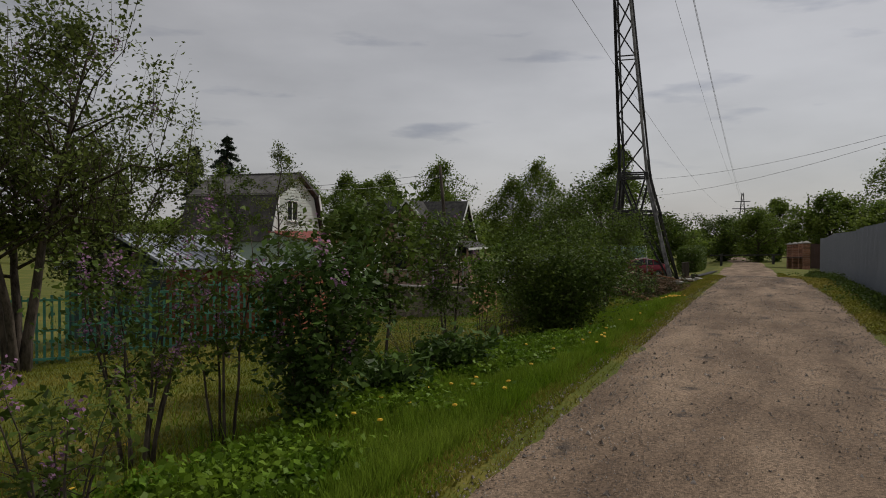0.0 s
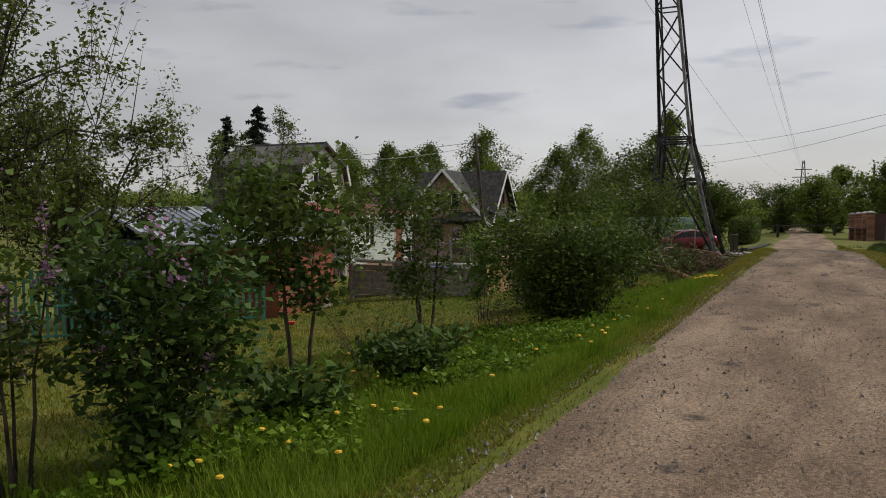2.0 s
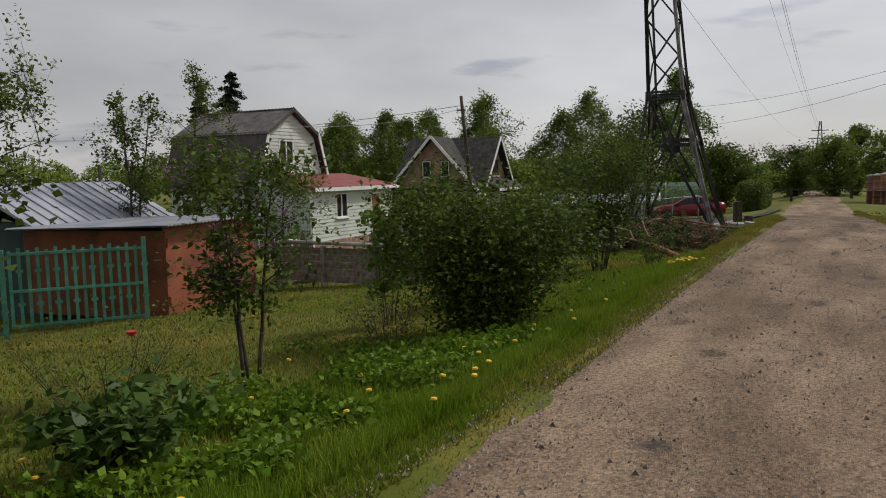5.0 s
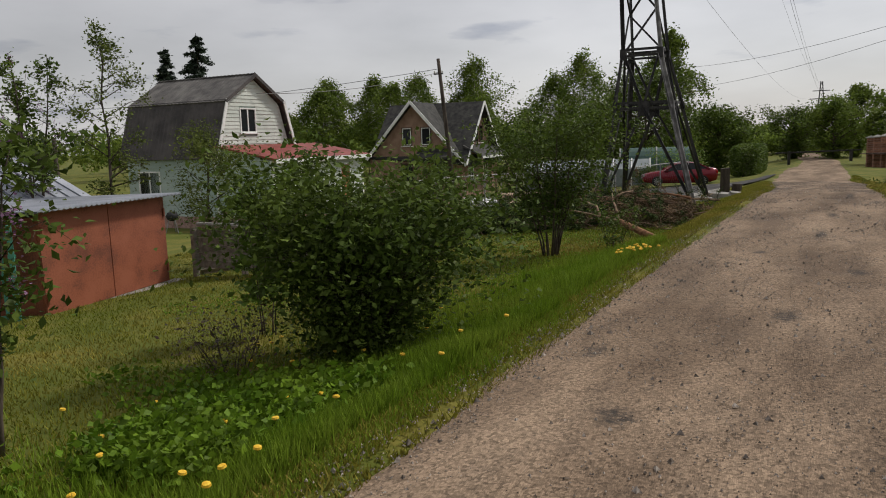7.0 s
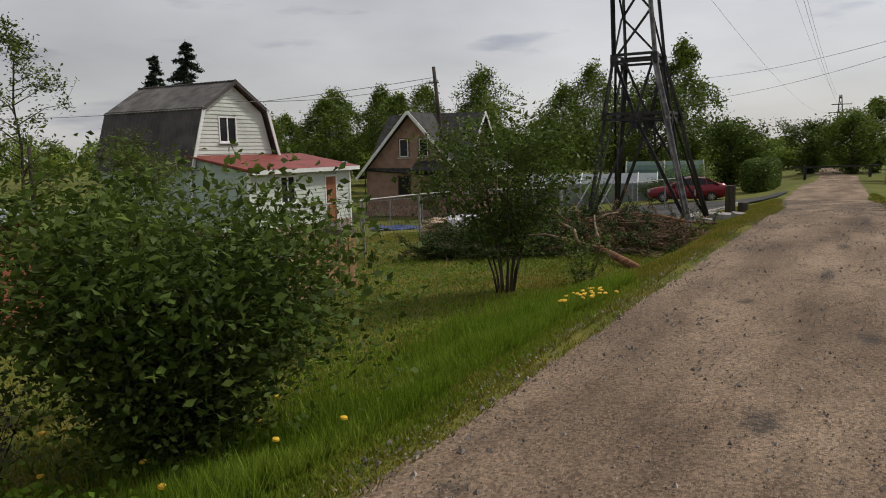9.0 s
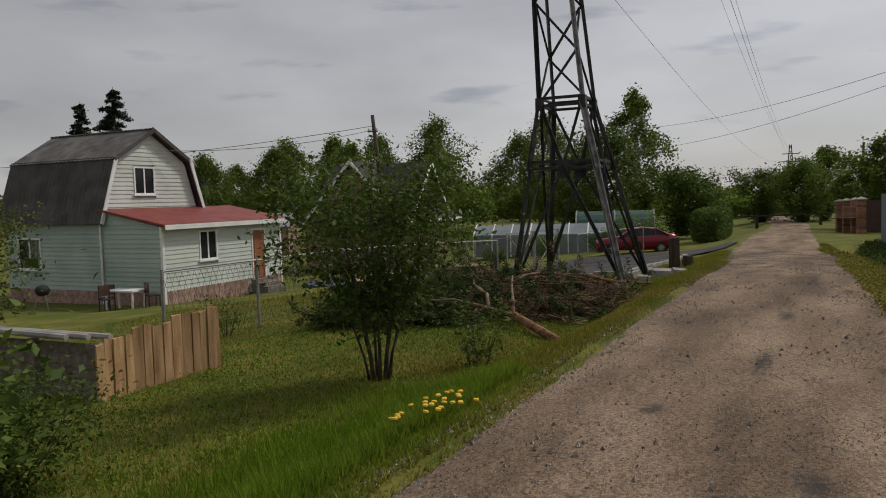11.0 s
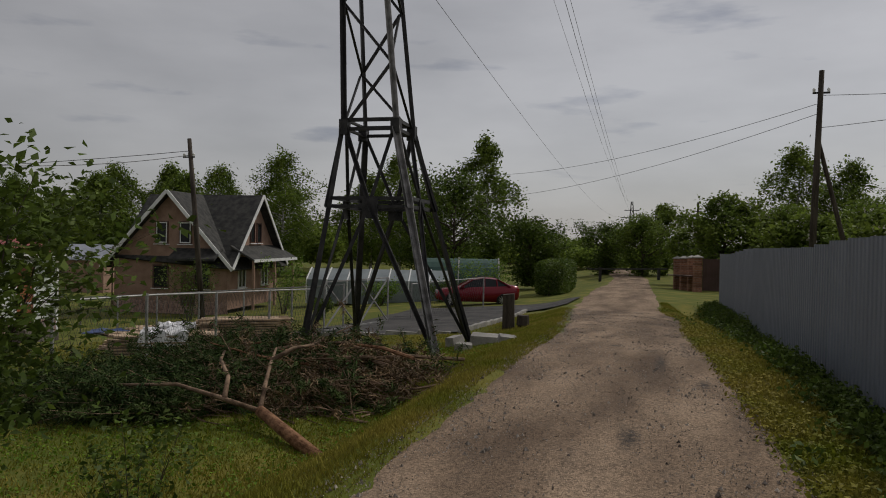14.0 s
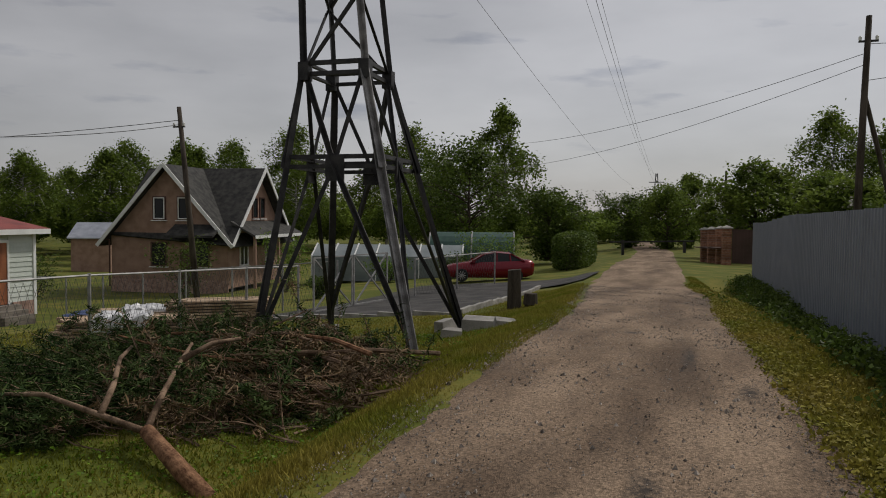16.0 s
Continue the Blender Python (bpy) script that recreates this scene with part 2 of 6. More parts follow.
_g.inputs["Base Color"].default_value, _g.inputs["Roughness"].default_value = (0.02, 0.022, 0.025, 1), 0.08
_g.inputs["Specular IOR Level"].default_value = 0.25


# ---- builders ----
class Geo:
    """Gathers points and faces for one mesh."""

    def __init__(self):
        self.v, self.f = [], []

    def add(self, verts, faces):
        k = len(self.v)
        self.v.extend([tuple(p) for p in verts])
        self.f.extend([tuple(i + k for i in f) for f in faces])
        return self

    def box(self, x0, y0, z0, x1, y1, z1, m=None):
        vs = [Vector(p) for p in ((x0, y0, z0), (x1, y0, z0), (x1, y1, z0), (x0, y1, z0), (x0, y0, z1), (x1, y0, z1), (x1, y1, z1), (x0, y1, z1))]
        if m:
            vs = [m @ p for p in vs]
        return self.add(vs, [(0, 3, 2, 1), (4, 5, 6, 7), (0, 1, 5, 4), (1, 2, 6, 5), (2, 3, 7, 6), (3, 0, 4, 7)])

    def bar(self, a, b, w, d=None):
        """A square bar from a to b."""
        a, b = Vector(a), Vector(b)
        q = (b - a).to_track_quat("Z", "Y").to_matrix().to_4x4()
        d = d or w
        return self.box(-w / 2, -d / 2, 0, w / 2, d / 2, (b - a).length, Matrix.Translation(a) @ q)

    def angle(self, a, b, w, t=0.012):
        """An angle-iron bar from a to b."""
        a, b = Vector(a), Vector(b)
        m = Matrix.Translation(a) @ (b - a).to_track_quat("Z", "Y").to_matrix().to_4x4()
        n = (b - a).length
        self.box(0, 0, 0, w, t, n, m)
        return self.box(0, t, 0, t, w, n, m)

    def tube(self, pts, radii, n=7):
        pts = [Vector(p) for p in pts]
        k, rings = len(pts), []
        base = len(self.v)
        for i, p in enumerate(pts):
            d = (pts[min(i + 1, k - 1)] - pts[max(i - 1, 0)])
            m = d.to_track_quat("Z", "Y").to_matrix()
            r = radii[i] if hasattr(radii, "__len__") else radii
            for j in range(n):
                a = 2 * math.pi * j / n
                self.v.append(tuple(p + m @ Vector((r * math.cos(a), r * math.sin(a), 0))))
        for i in range(k - 1):
            for j in range(n):
                a, b = base + i * n + j, base + i * n + (j + 1) % n
                self.f.append((a, b, b + n, a + n))
        self.f.append(tuple(base + j for j in reversed(range(n))))
        self.f.append(tuple(base + (k - 1) * n + j for j in range(n)))
        return self

    def prism(self, outline, a, b, axis="y"):
        """An outline of (u, z) pulled from a to b along x or y."""
        n = len(outline)
        put = (lambda u, z, s: (u, s, z)) if axis == "y" else (lambda u, z, s: (s, u, z))
        vs = [put(u, z, a) for u, z in outline] + [put(u, z, b) for u, z in outline]
        fs = [tuple(range(n)), tuple(reversed(range(n, 2 * n)))] + [(i, i + n, (i + 1) % n + n, (i + 1) % n) for i in range(n)]
        return self.add(vs, fs)

    def mesh(self, name, material, smooth=False):
        me = bpy.data.meshes.new(name)
        me.from_pydata(self.v, [], self.f)
        me.materials.append(material)
        bm = bmesh.new()
        bm.from_mesh(me)
        bmesh.ops.recalc_face_normals(bm, faces=bm.faces)
        bm.to_mesh(me)
        bm.free()
        if smooth:
            me.polygons.foreach_set("use_smooth", [True] * len(me.polygons))
        return me


def part(name, geo, material, parent=None, label="", smooth=False):
    ob = new(name, geo.mesh(name, material, smooth))
    ob.parent = parent
    return tagged(ob, label)


def quads(name, material, corners, parent=None, label="", tri=False):
    """One mesh of loose faces from an array (n, 4 or 3, 3)."""
    n, k = corners.shape[0], corners.shape[1]
    me = bpy.data.meshes.new(name)
    me.vertices.add(n * k)
    me.vertices.foreach_set("co", corners.astype(np.float32).ravel())
    me.loops.add(n * k)
    me.loops.foreach_set("vertex_index", np.arange(n * k, dtype=np.int32))
    me.polygons.add(n)
    me.polygons.foreach_set("loop_start", np.arange(0, n * k, k, dtype=np.int32))
    me.polygons.foreach_set("loop_total", np.full(n, k, dtype=np.int32))
    me.materials.append(material)
    me.update(calc_edges=True)
    ob = new(name, me)
    ob.parent = parent
    return tagged(ob, label)


def thing(name, x, y, z, label, category, rz=0.0, group="", kind=""):
    ob = new(name)
    ob.matrix_world = pose(x, y, z, 0, 0, rz)
    return tagged(ob, label, category, group, kind)


def leaf_faces(rng, centres, size, up=0.35, slim=0.55):
    """Loose leaf faces, one at each centre."""
    n = len(centres)
    d = rng.normal(size=(n, 3))
    d[:, 2] = d[:, 2] * 0.6 - 0.15
    d /= np.linalg.norm(d, axis=1)[:, None]
    e = rng.normal(size=(n, 3))
    e[:, 2] *= up
    e -= d * np.sum(e * d, axis=1)[:, None]
    e /= np.linalg.norm(e, axis=1)[:, None] + 1e-6
    s = size * rng.uniform(0.6, 1.35, n)[:, None]
    nrm = np.cross(d, e) * s * 0.12
    return np.stack([centres - d * s * 0.5, centres + e * s * slim * 0.5 + nrm, centres + d * s * 0.5, centres - e * s * slim * 0.5 + nrm], axis=1)


# ---- ground ----
def lerp(v, table):
    return float(np.interp(v, [r[0] for r in table], [r[1] for r in table]))


ROAD_Z = ((-60, 0), (30, 0), (33, -0.13), (46, -0.75), (63, -0.95), (80, -1.6), (120, -2.0), (900, -2.0))
ROAD_X = ((-60, -0.1), (5, -0.12), (12, -0.25), (22, -0.45), (32, -0.52), (38, -0.95), (46, -1.9), (63, -2.75), (81, -3.4), (95, -4.0), (140, -9))
LEFT_Z = ((0, 0), (0.4, -0.03), (1.2, -0.3), (2.5, -0.5), (6, -0.78), (10, -1.1), (22, -2.05), (60, -2.3))
HALF = 1.76
# the grass creeps in over the far edge of the road
HALF_RIGHT = ((0, 1.76), (20, 1.76), (24.6, 1.58), (28, 1.35), (32, 1.12), (36, 1.25), (41, 1.76))


def road_x(y):
    return lerp(y, ROAD_X)


def ground_z(x, y):
    c, h = road_x(y), lerp(y, ROAD_Z)
    left, right = c - HALF - x, x - c - HALF
    if left > 0:
        fade = min(1.0, max(0.35, (y - 2) / 12)) if left < 8 else 1.0
        ditch = 0.32 * math.exp(-((left - 1.5) / 0.8) ** 2) * math.exp(-((y - 25.5) / 3.2) ** 2)
        return h + lerp(left, LEFT_Z) * fade - ditch + 0.03 * noise.noise((x * 0.7, y * 0.7, 0))
    if right > 0:
        ditch = 0.42 * math.exp(-((right - 1.0) / 0.42) ** 2)
        return h - 0.02 * right - (ditch if y < 52 else 0) + 0.02 * noise.noise((x * 0.9, y * 0.9, 3))
    return h + 0.012 * noise.noise((x * 1.7, y * 1.2, 7)) - 0.03 * (abs(x - c) / HALF) ** 2


def sheet(name, xs, ys, zf, material, label, category, kind="structure"):
    vs = [(x, y, zf(x, y)) for y in ys for x in xs]
    w = len(xs)
    fs = [(j * w + i, j * w + i + 1, (j + 1) * w + i + 1, (j + 1) * w + i) for j in range(len(ys) - 1) for i in range(w - 1)]
    me = bpy.data.meshes.new(name)
    me.from_pydata(vs, [], fs)
    me.materials.append(material)
    me.polygons.foreach_set("use_smooth", [True] * len(me.polygons))
    return tagged(new(name, me), label, category, "", kind)


def steps(*runs):
    out = []
    for a, b, s in runs:
        out += list(np.arange(a, b, s))
    return [float(v) for v in out]


xs = steps((-900, -100, 100), (-100, -40, 10), (-40, -12, 2), (-12, 6, 0.25), (6, 40, 4), (40, 1000, 120))
ys = steps((-300, -20, 40), (-20, 0, 4), (0, 50, 0.5), (50, 100, 2), (100, 200, 20), (200, 1600, 200))


def soil_z(x, y):
    c = road_x(y)
    return ground_z(x, y) - (0.05 if -HALF + 0.25 < x - c < lerp(y, HALF_RIGHT) - 0.25 else 0)


ground = sheet("ground", xs, ys, soil_z, M_SOIL, "mown grass ground with mossy soil", "ground")
rg = random.Random(5)
road_geo = Geo()
rows_y = steps((-40, 0, 2), (0, 36, 0.1), (36, 45, 0.3), (45, 130, 1.5))
COLS = 40
PATCHES = ((-0.80, 6.97, 0.30, 0.32), (-0.88, 8.13, 0.34, 0.36), (-0.92, 10.3, 0.34, 0.4), (-1.0, 12.7, 0.34, 0.42), (-1.57, 14.0, 0.22, 0.6), (-0.34, 15.74, 0.34, 0.75), (-1.5, 5.6, 0.22, 0.7), (0.9, 9.0, 0.3, 0.3), (0.75, 12.5, 0.32, 0.35), (0.2, 18.2, 0.35, 0.6), (-1.0, 19.4, 0.25, 0.45), (0.75, 21.5, 0.3, 0.5), (-0.3, 24.5, 0.28, 1.2), (0.45, 27.5, 0.28, 0.9), (-0.9, 31, 0.4, 0.7), (-0.1, 29, 0.25, 2.0), (-0.35, 21.5, 0.25, 1.8))
wear = []
for y in rows_y:
    c = road_x(y)
    l = c - HALF + 0.10 * noise.noise((0, y * 0.55, 1)) + 0.05 * noise.noise((0, y * 2.3, 2))
    r = c + lerp(y, HALF_RIGHT) + 0.16 * noise.noise((5, y * 0.55, 1)) + 0.07 * noise.noise((5, y * 2.3, 2))
    for i in range(COLS):
        x = l + (r - l) * i / (COLS - 1)
        wear.append(max([1.25 - math.hypot((x - px) / pw, (y - py) / pn) for px, py, pw, pn in PATCHES] + [0.0]))
        edge = min(i, COLS - 1 - i) / 3
        bump = 0.014 * noise.noise((x * 3, y * 3, 4)) + 0.02 * noise.noise((x * 1.1, y * 0.8, 9))
        road_geo.v.append((x, y, ground_z(x, y) + (0.012 + bump) * min(1, edge) - (0.03 if edge == 0 else 0)))
for j in range(len(rows_y) - 1):
    for i in range(COLS - 1):
        a = j * COLS + i
        road_geo.f.append((a, a + 1, a + COLS + 1, a + COLS))
road = part("road", road_geo, M_ROAD, None, "", True)
tagged(road, "unpaved pale brown gravel road with worn tracks", "road", "", "structure")
road.data.attributes.new("wear", "FLOAT", "POINT").data.foreach_set("value", wear)
rn, rl = M_ROAD.node_tree.nodes, M_ROAD.node_tree.links
attr = rn.new("ShaderNodeAttribute")
attr.attribute_name = "wear"
grit = rn.new("ShaderNodeTexNoise")
grit.inputs["Scale"].default_value, grit.inputs["Detail"].default_value, grit.inputs["Roughness"].default_value = 14.0, 9, 0.85
gpos = rn.new("ShaderNodeNewGeometry")
rl.new(gpos.outputs["Position"], grit.inputs["Vector"])
mul = rn.new("ShaderNodeMath")
mul.operation = "MULTIPLY"
rl.new(attr.outputs["Fac"], mul.inputs[0])
rl.new(grit.outputs["Fac"], mul.inputs[1])
ss = rn.new("ShaderNodeMapRange")
ss.interpolation_type = "SMOOTHSTEP"
ss.inputs["From Min"].default_value, ss.inputs["From Max"].default_value = 0.36, 0.62
rl.new(mul.outputs[0], ss.inputs["Value"])
speck = rn.new("ShaderNodeTexVoronoi")
speck.inputs["Scale"].default_value = 55
rl.new(gpos.outputs["Position"], speck.inputs["Vector"])
stone = rn.new("ShaderNodeMixRGB")
stone.blend_type, stone.inputs[0].default_value = "OVERLAY", 0.55
dark = rn.new("ShaderNodeMixRGB")
dark.inputs[2].default_value = (0.055, 0.046, 0.040, 1)
rp = rn["Principled BSDF"]
# loose dark grit and damp fines between the wheel tracks
fines = rn.new("ShaderNodeTexNoise")
fines.inputs["Scale"].default_value, fines.inputs["Detail"].default_value, fines.inputs["Roughness"].default_value = 1.3, 14, 0.9
along = rn.new("ShaderNodeMapping")
along.inputs["Scale"].default_value = (2.4, 0.8, 1.0)
rl.new(gpos.outputs["Position"], along.inputs["Vector"])
rl.new(along.outputs[0], fines.inputs["Vector"])
fine_map = rn.new("ShaderNodeMapRange")
fine_map.inputs["From Min"].default_value, fine_map.inputs["From Max"].default_value = 0.50, 0.68
fine_map.inputs["To Max"].default_value = 0.75
rl.new(fines.outputs["Fac"], fine_map.inputs["Value"])
fine_mix = rn.new("ShaderNodeMixRGB")
fine_mix.inputs[2].default_value = (0.085, 0.066, 0.052, 1)
rl.new(fine_map.outputs[0], fine_mix.inputs[0])
rl.new(rp.inputs["Base Color"].links[0].from_socket, fine_mix.inputs[1])
rl.new(fine_mix.outputs[0], stone.inputs[1])
bw = rn.new("ShaderNodeRGBToBW")
rl.new(speck.outputs["Color"], bw.inputs[0])
rl.new(bw.outputs[0], stone.inputs[2])
rl.new(stone.outputs[0], dark.inputs[1])
rl.new(ss.outputs[0], dark.inputs[0])
rl.new(dark.outputs[0], rp.inputs["Base Color"])


# ---- plants ----
def plant(name, label, category, x, y, h, w, n, leaf, seed, leaf_mat=M_LEAF, bark=M_BARK, stems=1, girth=0.05, clear=0.3, peak=0.5, branches=14, flower=None, flowers=0, clump=0.18, droop=0.0, group="", z=None, lean=(0, 0), slim=0.55, twigs=3, spread=0.35, shoots=0.0):
    """A shrub or tree: tapered stems with limbs, and a crown of loose leaves in clumps round the limbs."""
    rng = np.random.default_rng(seed)
    t = thing(name, x, y, (ground_z(x, y) if z is None else z) - 0.05, label, category, 0, group)
    wood, tips, weights = Geo(), [], []
    for s in range(stems):
        a = 2 * math.pi * (s + rng.uniform(0, 0.8)) / stems
        out = (spread * w * rng.uniform(0.4, 1.0)) if stems > 1 else 0.0
        hh = h * (rng.uniform(0.72, 1.0) if s else 0.97)
        pts, k = [], 7
        wob = rng.normal(size=(k + 1, 2)) * 0.03 * h * 0.4
        for i in range(k + 1):
            f = i / k
            pts.append(np.array([math.cos(a) * (0.04 * stems ** 0.5 * (stems > 1) + out * f ** 1.3) + wob[i, 0] * f + lean[0] * f, math.sin(a) * (0.04 * stems ** 0.5 * (stems > 1) + out * f ** 1.3) + wob[i, 1] * f + lean[1] * f, hh * f]))
        g0 = girth * (1.0 if stems == 1 else rng.uniform(0.6, 1.0))
        wood.tube(pts, [g0 * (1 - 0.88 * i / k) * (1.35 if i == 0 else 1) for i in range(k + 1)], 7)
        for b in range(branches):
            f = clear + (0.97 - clear) * ((b + rng.uniform(0, 1)) / branches)
            i = min(k - 1, int(f * k))
            p0 = pts[i] + (pts[i + 1] - pts[i]) * (f * k - i)
            prof = math.sin(math.pi * min(1, max(0.03, (f - clear * 0.7) / (1 - clear * 0.7))) ** (math.log(0.5) / math.log(peak)))
            r = w / 2 * max(0.12, prof) * rng.uniform(0.55, 1.12) * (1 if stems == 1 else 0.75)
            ba = rng.uniform(0, 2 * math.pi)
            rise = r * rng.uniform(0.15, 0.7) * (1 - droop)
            end = p0 + np.array([math.cos(ba) * r, math.sin(ba) * r, rise])
            mid = p0 + (end - p0) * 0.5 + np.array([0, 0, 0.12 * r]) + rng.normal(size=3) * 0.05 * r
            tip = end + np.array([0, 0, -droop * r * 0.7])
            if tip[2] < 0.1:
                tip[2] = 0.1
            gb = g0 * (1 - 0.85 * f) * 0.5
            wood.tube([p0, mid, tip], [gb, gb * 0.6, gb * 0.2], 4)
            for q in (0.45, 0.65, 0.85, 1.0):
                tips.append((mid + (tip - mid) * (q - 0.5) * 2) if q > 0.5 else p0 + (mid - p0) * q * 2)
                weights.append(0.4 + q)
            if twigs:
                for _ in range(twigs):
                    s0 = p0 + (tip - p0) * rng.uniform(0.3, 1.0)
                    d = rng.normal(size=3) * 0.16 * (r + 0.2) + np.array([0, 0, (0.10 + shoots * rng.uniform(0.3, 1.3)) * r - droop * 0.25 * r])
                    wood.tube([s0, s0 + d * 0.6, s0 + d], [gb * 0.35, gb * 0.25, gb * 0.1], 3)
                    for q in ((1.0,) if not shoots else (0.25, 0.5, 0.75, 1.0)):
                        tips.append(s0 + d * q)
                        weights.append(1.2)
        tips.append(pts[-1])
        weights.append(1.5)
    tips = np.array(tips)
    wts = np.array(weights) * rng.uniform(0.25, 1.6, len(weights))
    part("trunk", wood, bark, t, "", True)
    sig = clump * w * 0.5
    cents = tips[rng.choice(len(tips), n, p=wts / wts.sum())] + np.clip(rng.normal(size=(n, 3)), -1.5, 1.5) * sig * rng.uniform(0.3, 1.2, (n, 1))
    if droop:
        cents[:, 2] -= rng.exponential(droop * 0.5 * sig * 2, n)
    cents[:, 2] = np.maximum(cents[:, 2], 0.08)
    quads("crown", leaf_mat, leaf_faces(rng, cents, leaf, slim=slim), t)
    if flowers:
        heads = tips[rng.choice(len(tips), flowers)]
        heads = heads[heads[:, 2] > 0.35 * h]
        fc = np.repeat(heads, 45, axis=0)
        fc = fc + rng.normal(size=fc.shape) * np.array([0.028, 0.028, 0.06]) * (leaf / 0.06) + np.array([0, 0, 0.06])
        quads("blossom", flower, leaf_faces(rng, fc, leaf * 0.4, slim=0.9), t)
    return t


def spruce(x, y, h, w, seed):
    rng = np.random.default_rng(seed)
    t = thing("spruce_tree", x, y, ground_z(x, y) - 0.1, "tall dark green spruce with layered drooping boughs", "tree", 0, "spruces behind the house")
    wood, cents = Geo(), []
    wood.tube([(0, 0, 0), (0, 0, h * 0.5), (0, 0, h)], [0.2, 0.11, 0.015], 7)
    for i in range(150):
        f = 0.08 + 0.9 * (i + rng.uniform()) / 150
        r = w / 2 * (1 - f) ** 0.62 * rng.uniform(0.55, 1.15) + 0.08
        a = rng.uniform(0, 2 * math.pi)
        d = np.array([math.cos(a), math.sin(a), 0])
        p0, p1 = np.array([0, 0, h * f]), np.array([0, 0, h * f - 0.22 * r]) + d * r
        wood.tube([p0, p1], [0.03, 0.006], 3)
        q = rng.uniform(0.1, 1.05, 150)[:, None]
        c = p0 + (p1 - p0) * q + rng.normal(size=(150, 3)) * np.array([0.13, 0.13, 0.07]) * (0.4 + r * 0.4)
        cents.append(c)
    part("trunk", wood, M_BARK, t)
    quads("crown", M_SPRUCE, leaf_faces(rng, np.concatenate(cents), 0.22, slim=0.35), t)


LIL = "leggy lilac bush with thin stems and pale purple blossom on grass"
# tall garden trees beyond the green fence
plant("apple_tree", "old spreading apple tree with small leaves behind green fence", "tree", -12.4, 8.9, 6.4, 6.6, 24000, 0.10, 11, M_APPLE, stems=4, girth=0.12, clear=0.40, peak=0.5, branches=26, flower=M_LILAC, flowers=30, clump=0.05, spread=0.33, twigs=7, shoots=0.45)
plant("apple_tree", "wide old apple tree with thin crown behind green fence", "tree", -14.6, 12.6, 4.9, 5.4, 17000, 0.10, 12, M_APPLE, stems=3, girth=0.10, clear=0.25, branches=22, clump=0.055, spread=0.3, twigs=6, shoots=0.45)
plant("apple_tree", "dense leafy apple tree with upright shoots behind fence", "tree", -13.2, 4.6, 6.3, 6.0, 20000, 0.10, 13, M_APPLE, stems=3, girth=0.12, clear=0.25, branches=24, clump=0.055, spread=0.33, twigs=7, shoots=0.45)
plant("young_tree", "slim young pear tree with sparse leaves behind the garage", "tree", -14.9, 19.6, 6.0, 2.0, 3600, 0.08, 14, M_APPLE, girth=0.06, clear=0.25, branches=30, clump=0.12)
plant("young_tree", "small spreading fruit tree with thin leaves beside shed", "tree", -13.6, 21.3, 3.4, 2.6, 4500, 0.08, 15, M_APPLE, girth=0.05, clear=0.25, branches=24)
plant("lilac_tree", "tall slim lilac tree with dark leaves and purple blossom beside shed", "tree", -16.24, 18.6, 5.45, 2.1, 3000, 0.10, 16, M_LEAF, stems=3, girth=0.05, clear=0.4, branches=16, clump=0.09, flower=M_LILAC, flowers=14, twigs=5, shoots=0.3)
# verge bushes, in order along the road
plant("lilac_bush", LIL, "bush", -4.5, 4.25, 1.75, 1.5, 1700, 0.06, 21, M_LEAF, stems=8, girth=0.018, clear=0.4, peak=0.7, branches=7, flower=M_LILAC, flowers=22, group="lilacs on the verge")
plant("lilac_bush", "young lilac bush with purple blossom, slender stems", "bush", -4.3, 5.0, 2.0, 0.95, 900, 0.065, 22, M_LEAF, stems=4, girth=0.02, clear=0.4, peak=0.7, branches=8, flower=M_LILAC, flowers=16, group="lilacs on the verge")
plant("leafy_bush", "bushy round shrub with dark broad leaves at verge", "bush", -3.95, 5.75, 1.75, 1.15, 5000, 0.085, 23, M_DARKLEAF, stems=9, girth=0.015, clear=0.05, peak=0.45, branches=10, flower=M_LILAC, flowers=9, clump=0.24)
plant("lilac_bush", "broad low lilac with fresh leaves close to the road", "bush", -3.75, 3.0, 1.0, 1.1, 700, 0.07, 24, M_LEAF, stems=6, girth=0.014, clear=0.1, branches=8, flower=M_LILAC, flowers=6, group="lilacs on the verge")
plant("young_tree", "slim young tree with large heart-shaped leaves", "tree", -4.35, 7.75, 2.3, 1.8, 3000, 0.078, 25, M_LEAF, stems=2, girth=0.032, clear=0.45, peak=0.6, branches=13, spread=0.15, slim=0.75)
plant("bare_shrub", "sparse twiggy shrub with tiny new leaves", "bush", -4.65, 9.4, 1.1, 1.3, 1200, 0.03, 26, M_LEAF, stems=16, girth=0.008, clear=0.15, branches=8, spread=0.5)
plant("young_tree", "young lilac tree with purple blossom and small leaves", "tree", -5.0, 11.2, 2.35, 1.7, 3400, 0.075, 27, M_LEAF, stems=3, girth=0.028, clear=0.35, peak=0.6, branches=12, flower=M_LILAC, flowers=20, spread=0.3)
plant("dark_low_plant", "low peony clump with dark glossy leaves", "plant", -3.85, 6.9, 0.5, 0.8, 650, 0.12, 28, M_DARKLEAF, stems=8, girth=0.008, clear=0.1, branches=4, group="low clumps on the verge", spread=0.5)
plant("dark_low_plant", "low peony clump with dark glossy leaves", "plant", -3.9, 8.9, 0.55, 1.0, 900, 0.12, 29, M_DARKLEAF, stems=9, girth=0.008, clear=0.1, branches=4, group="low clumps on the verge", spread=0.5)
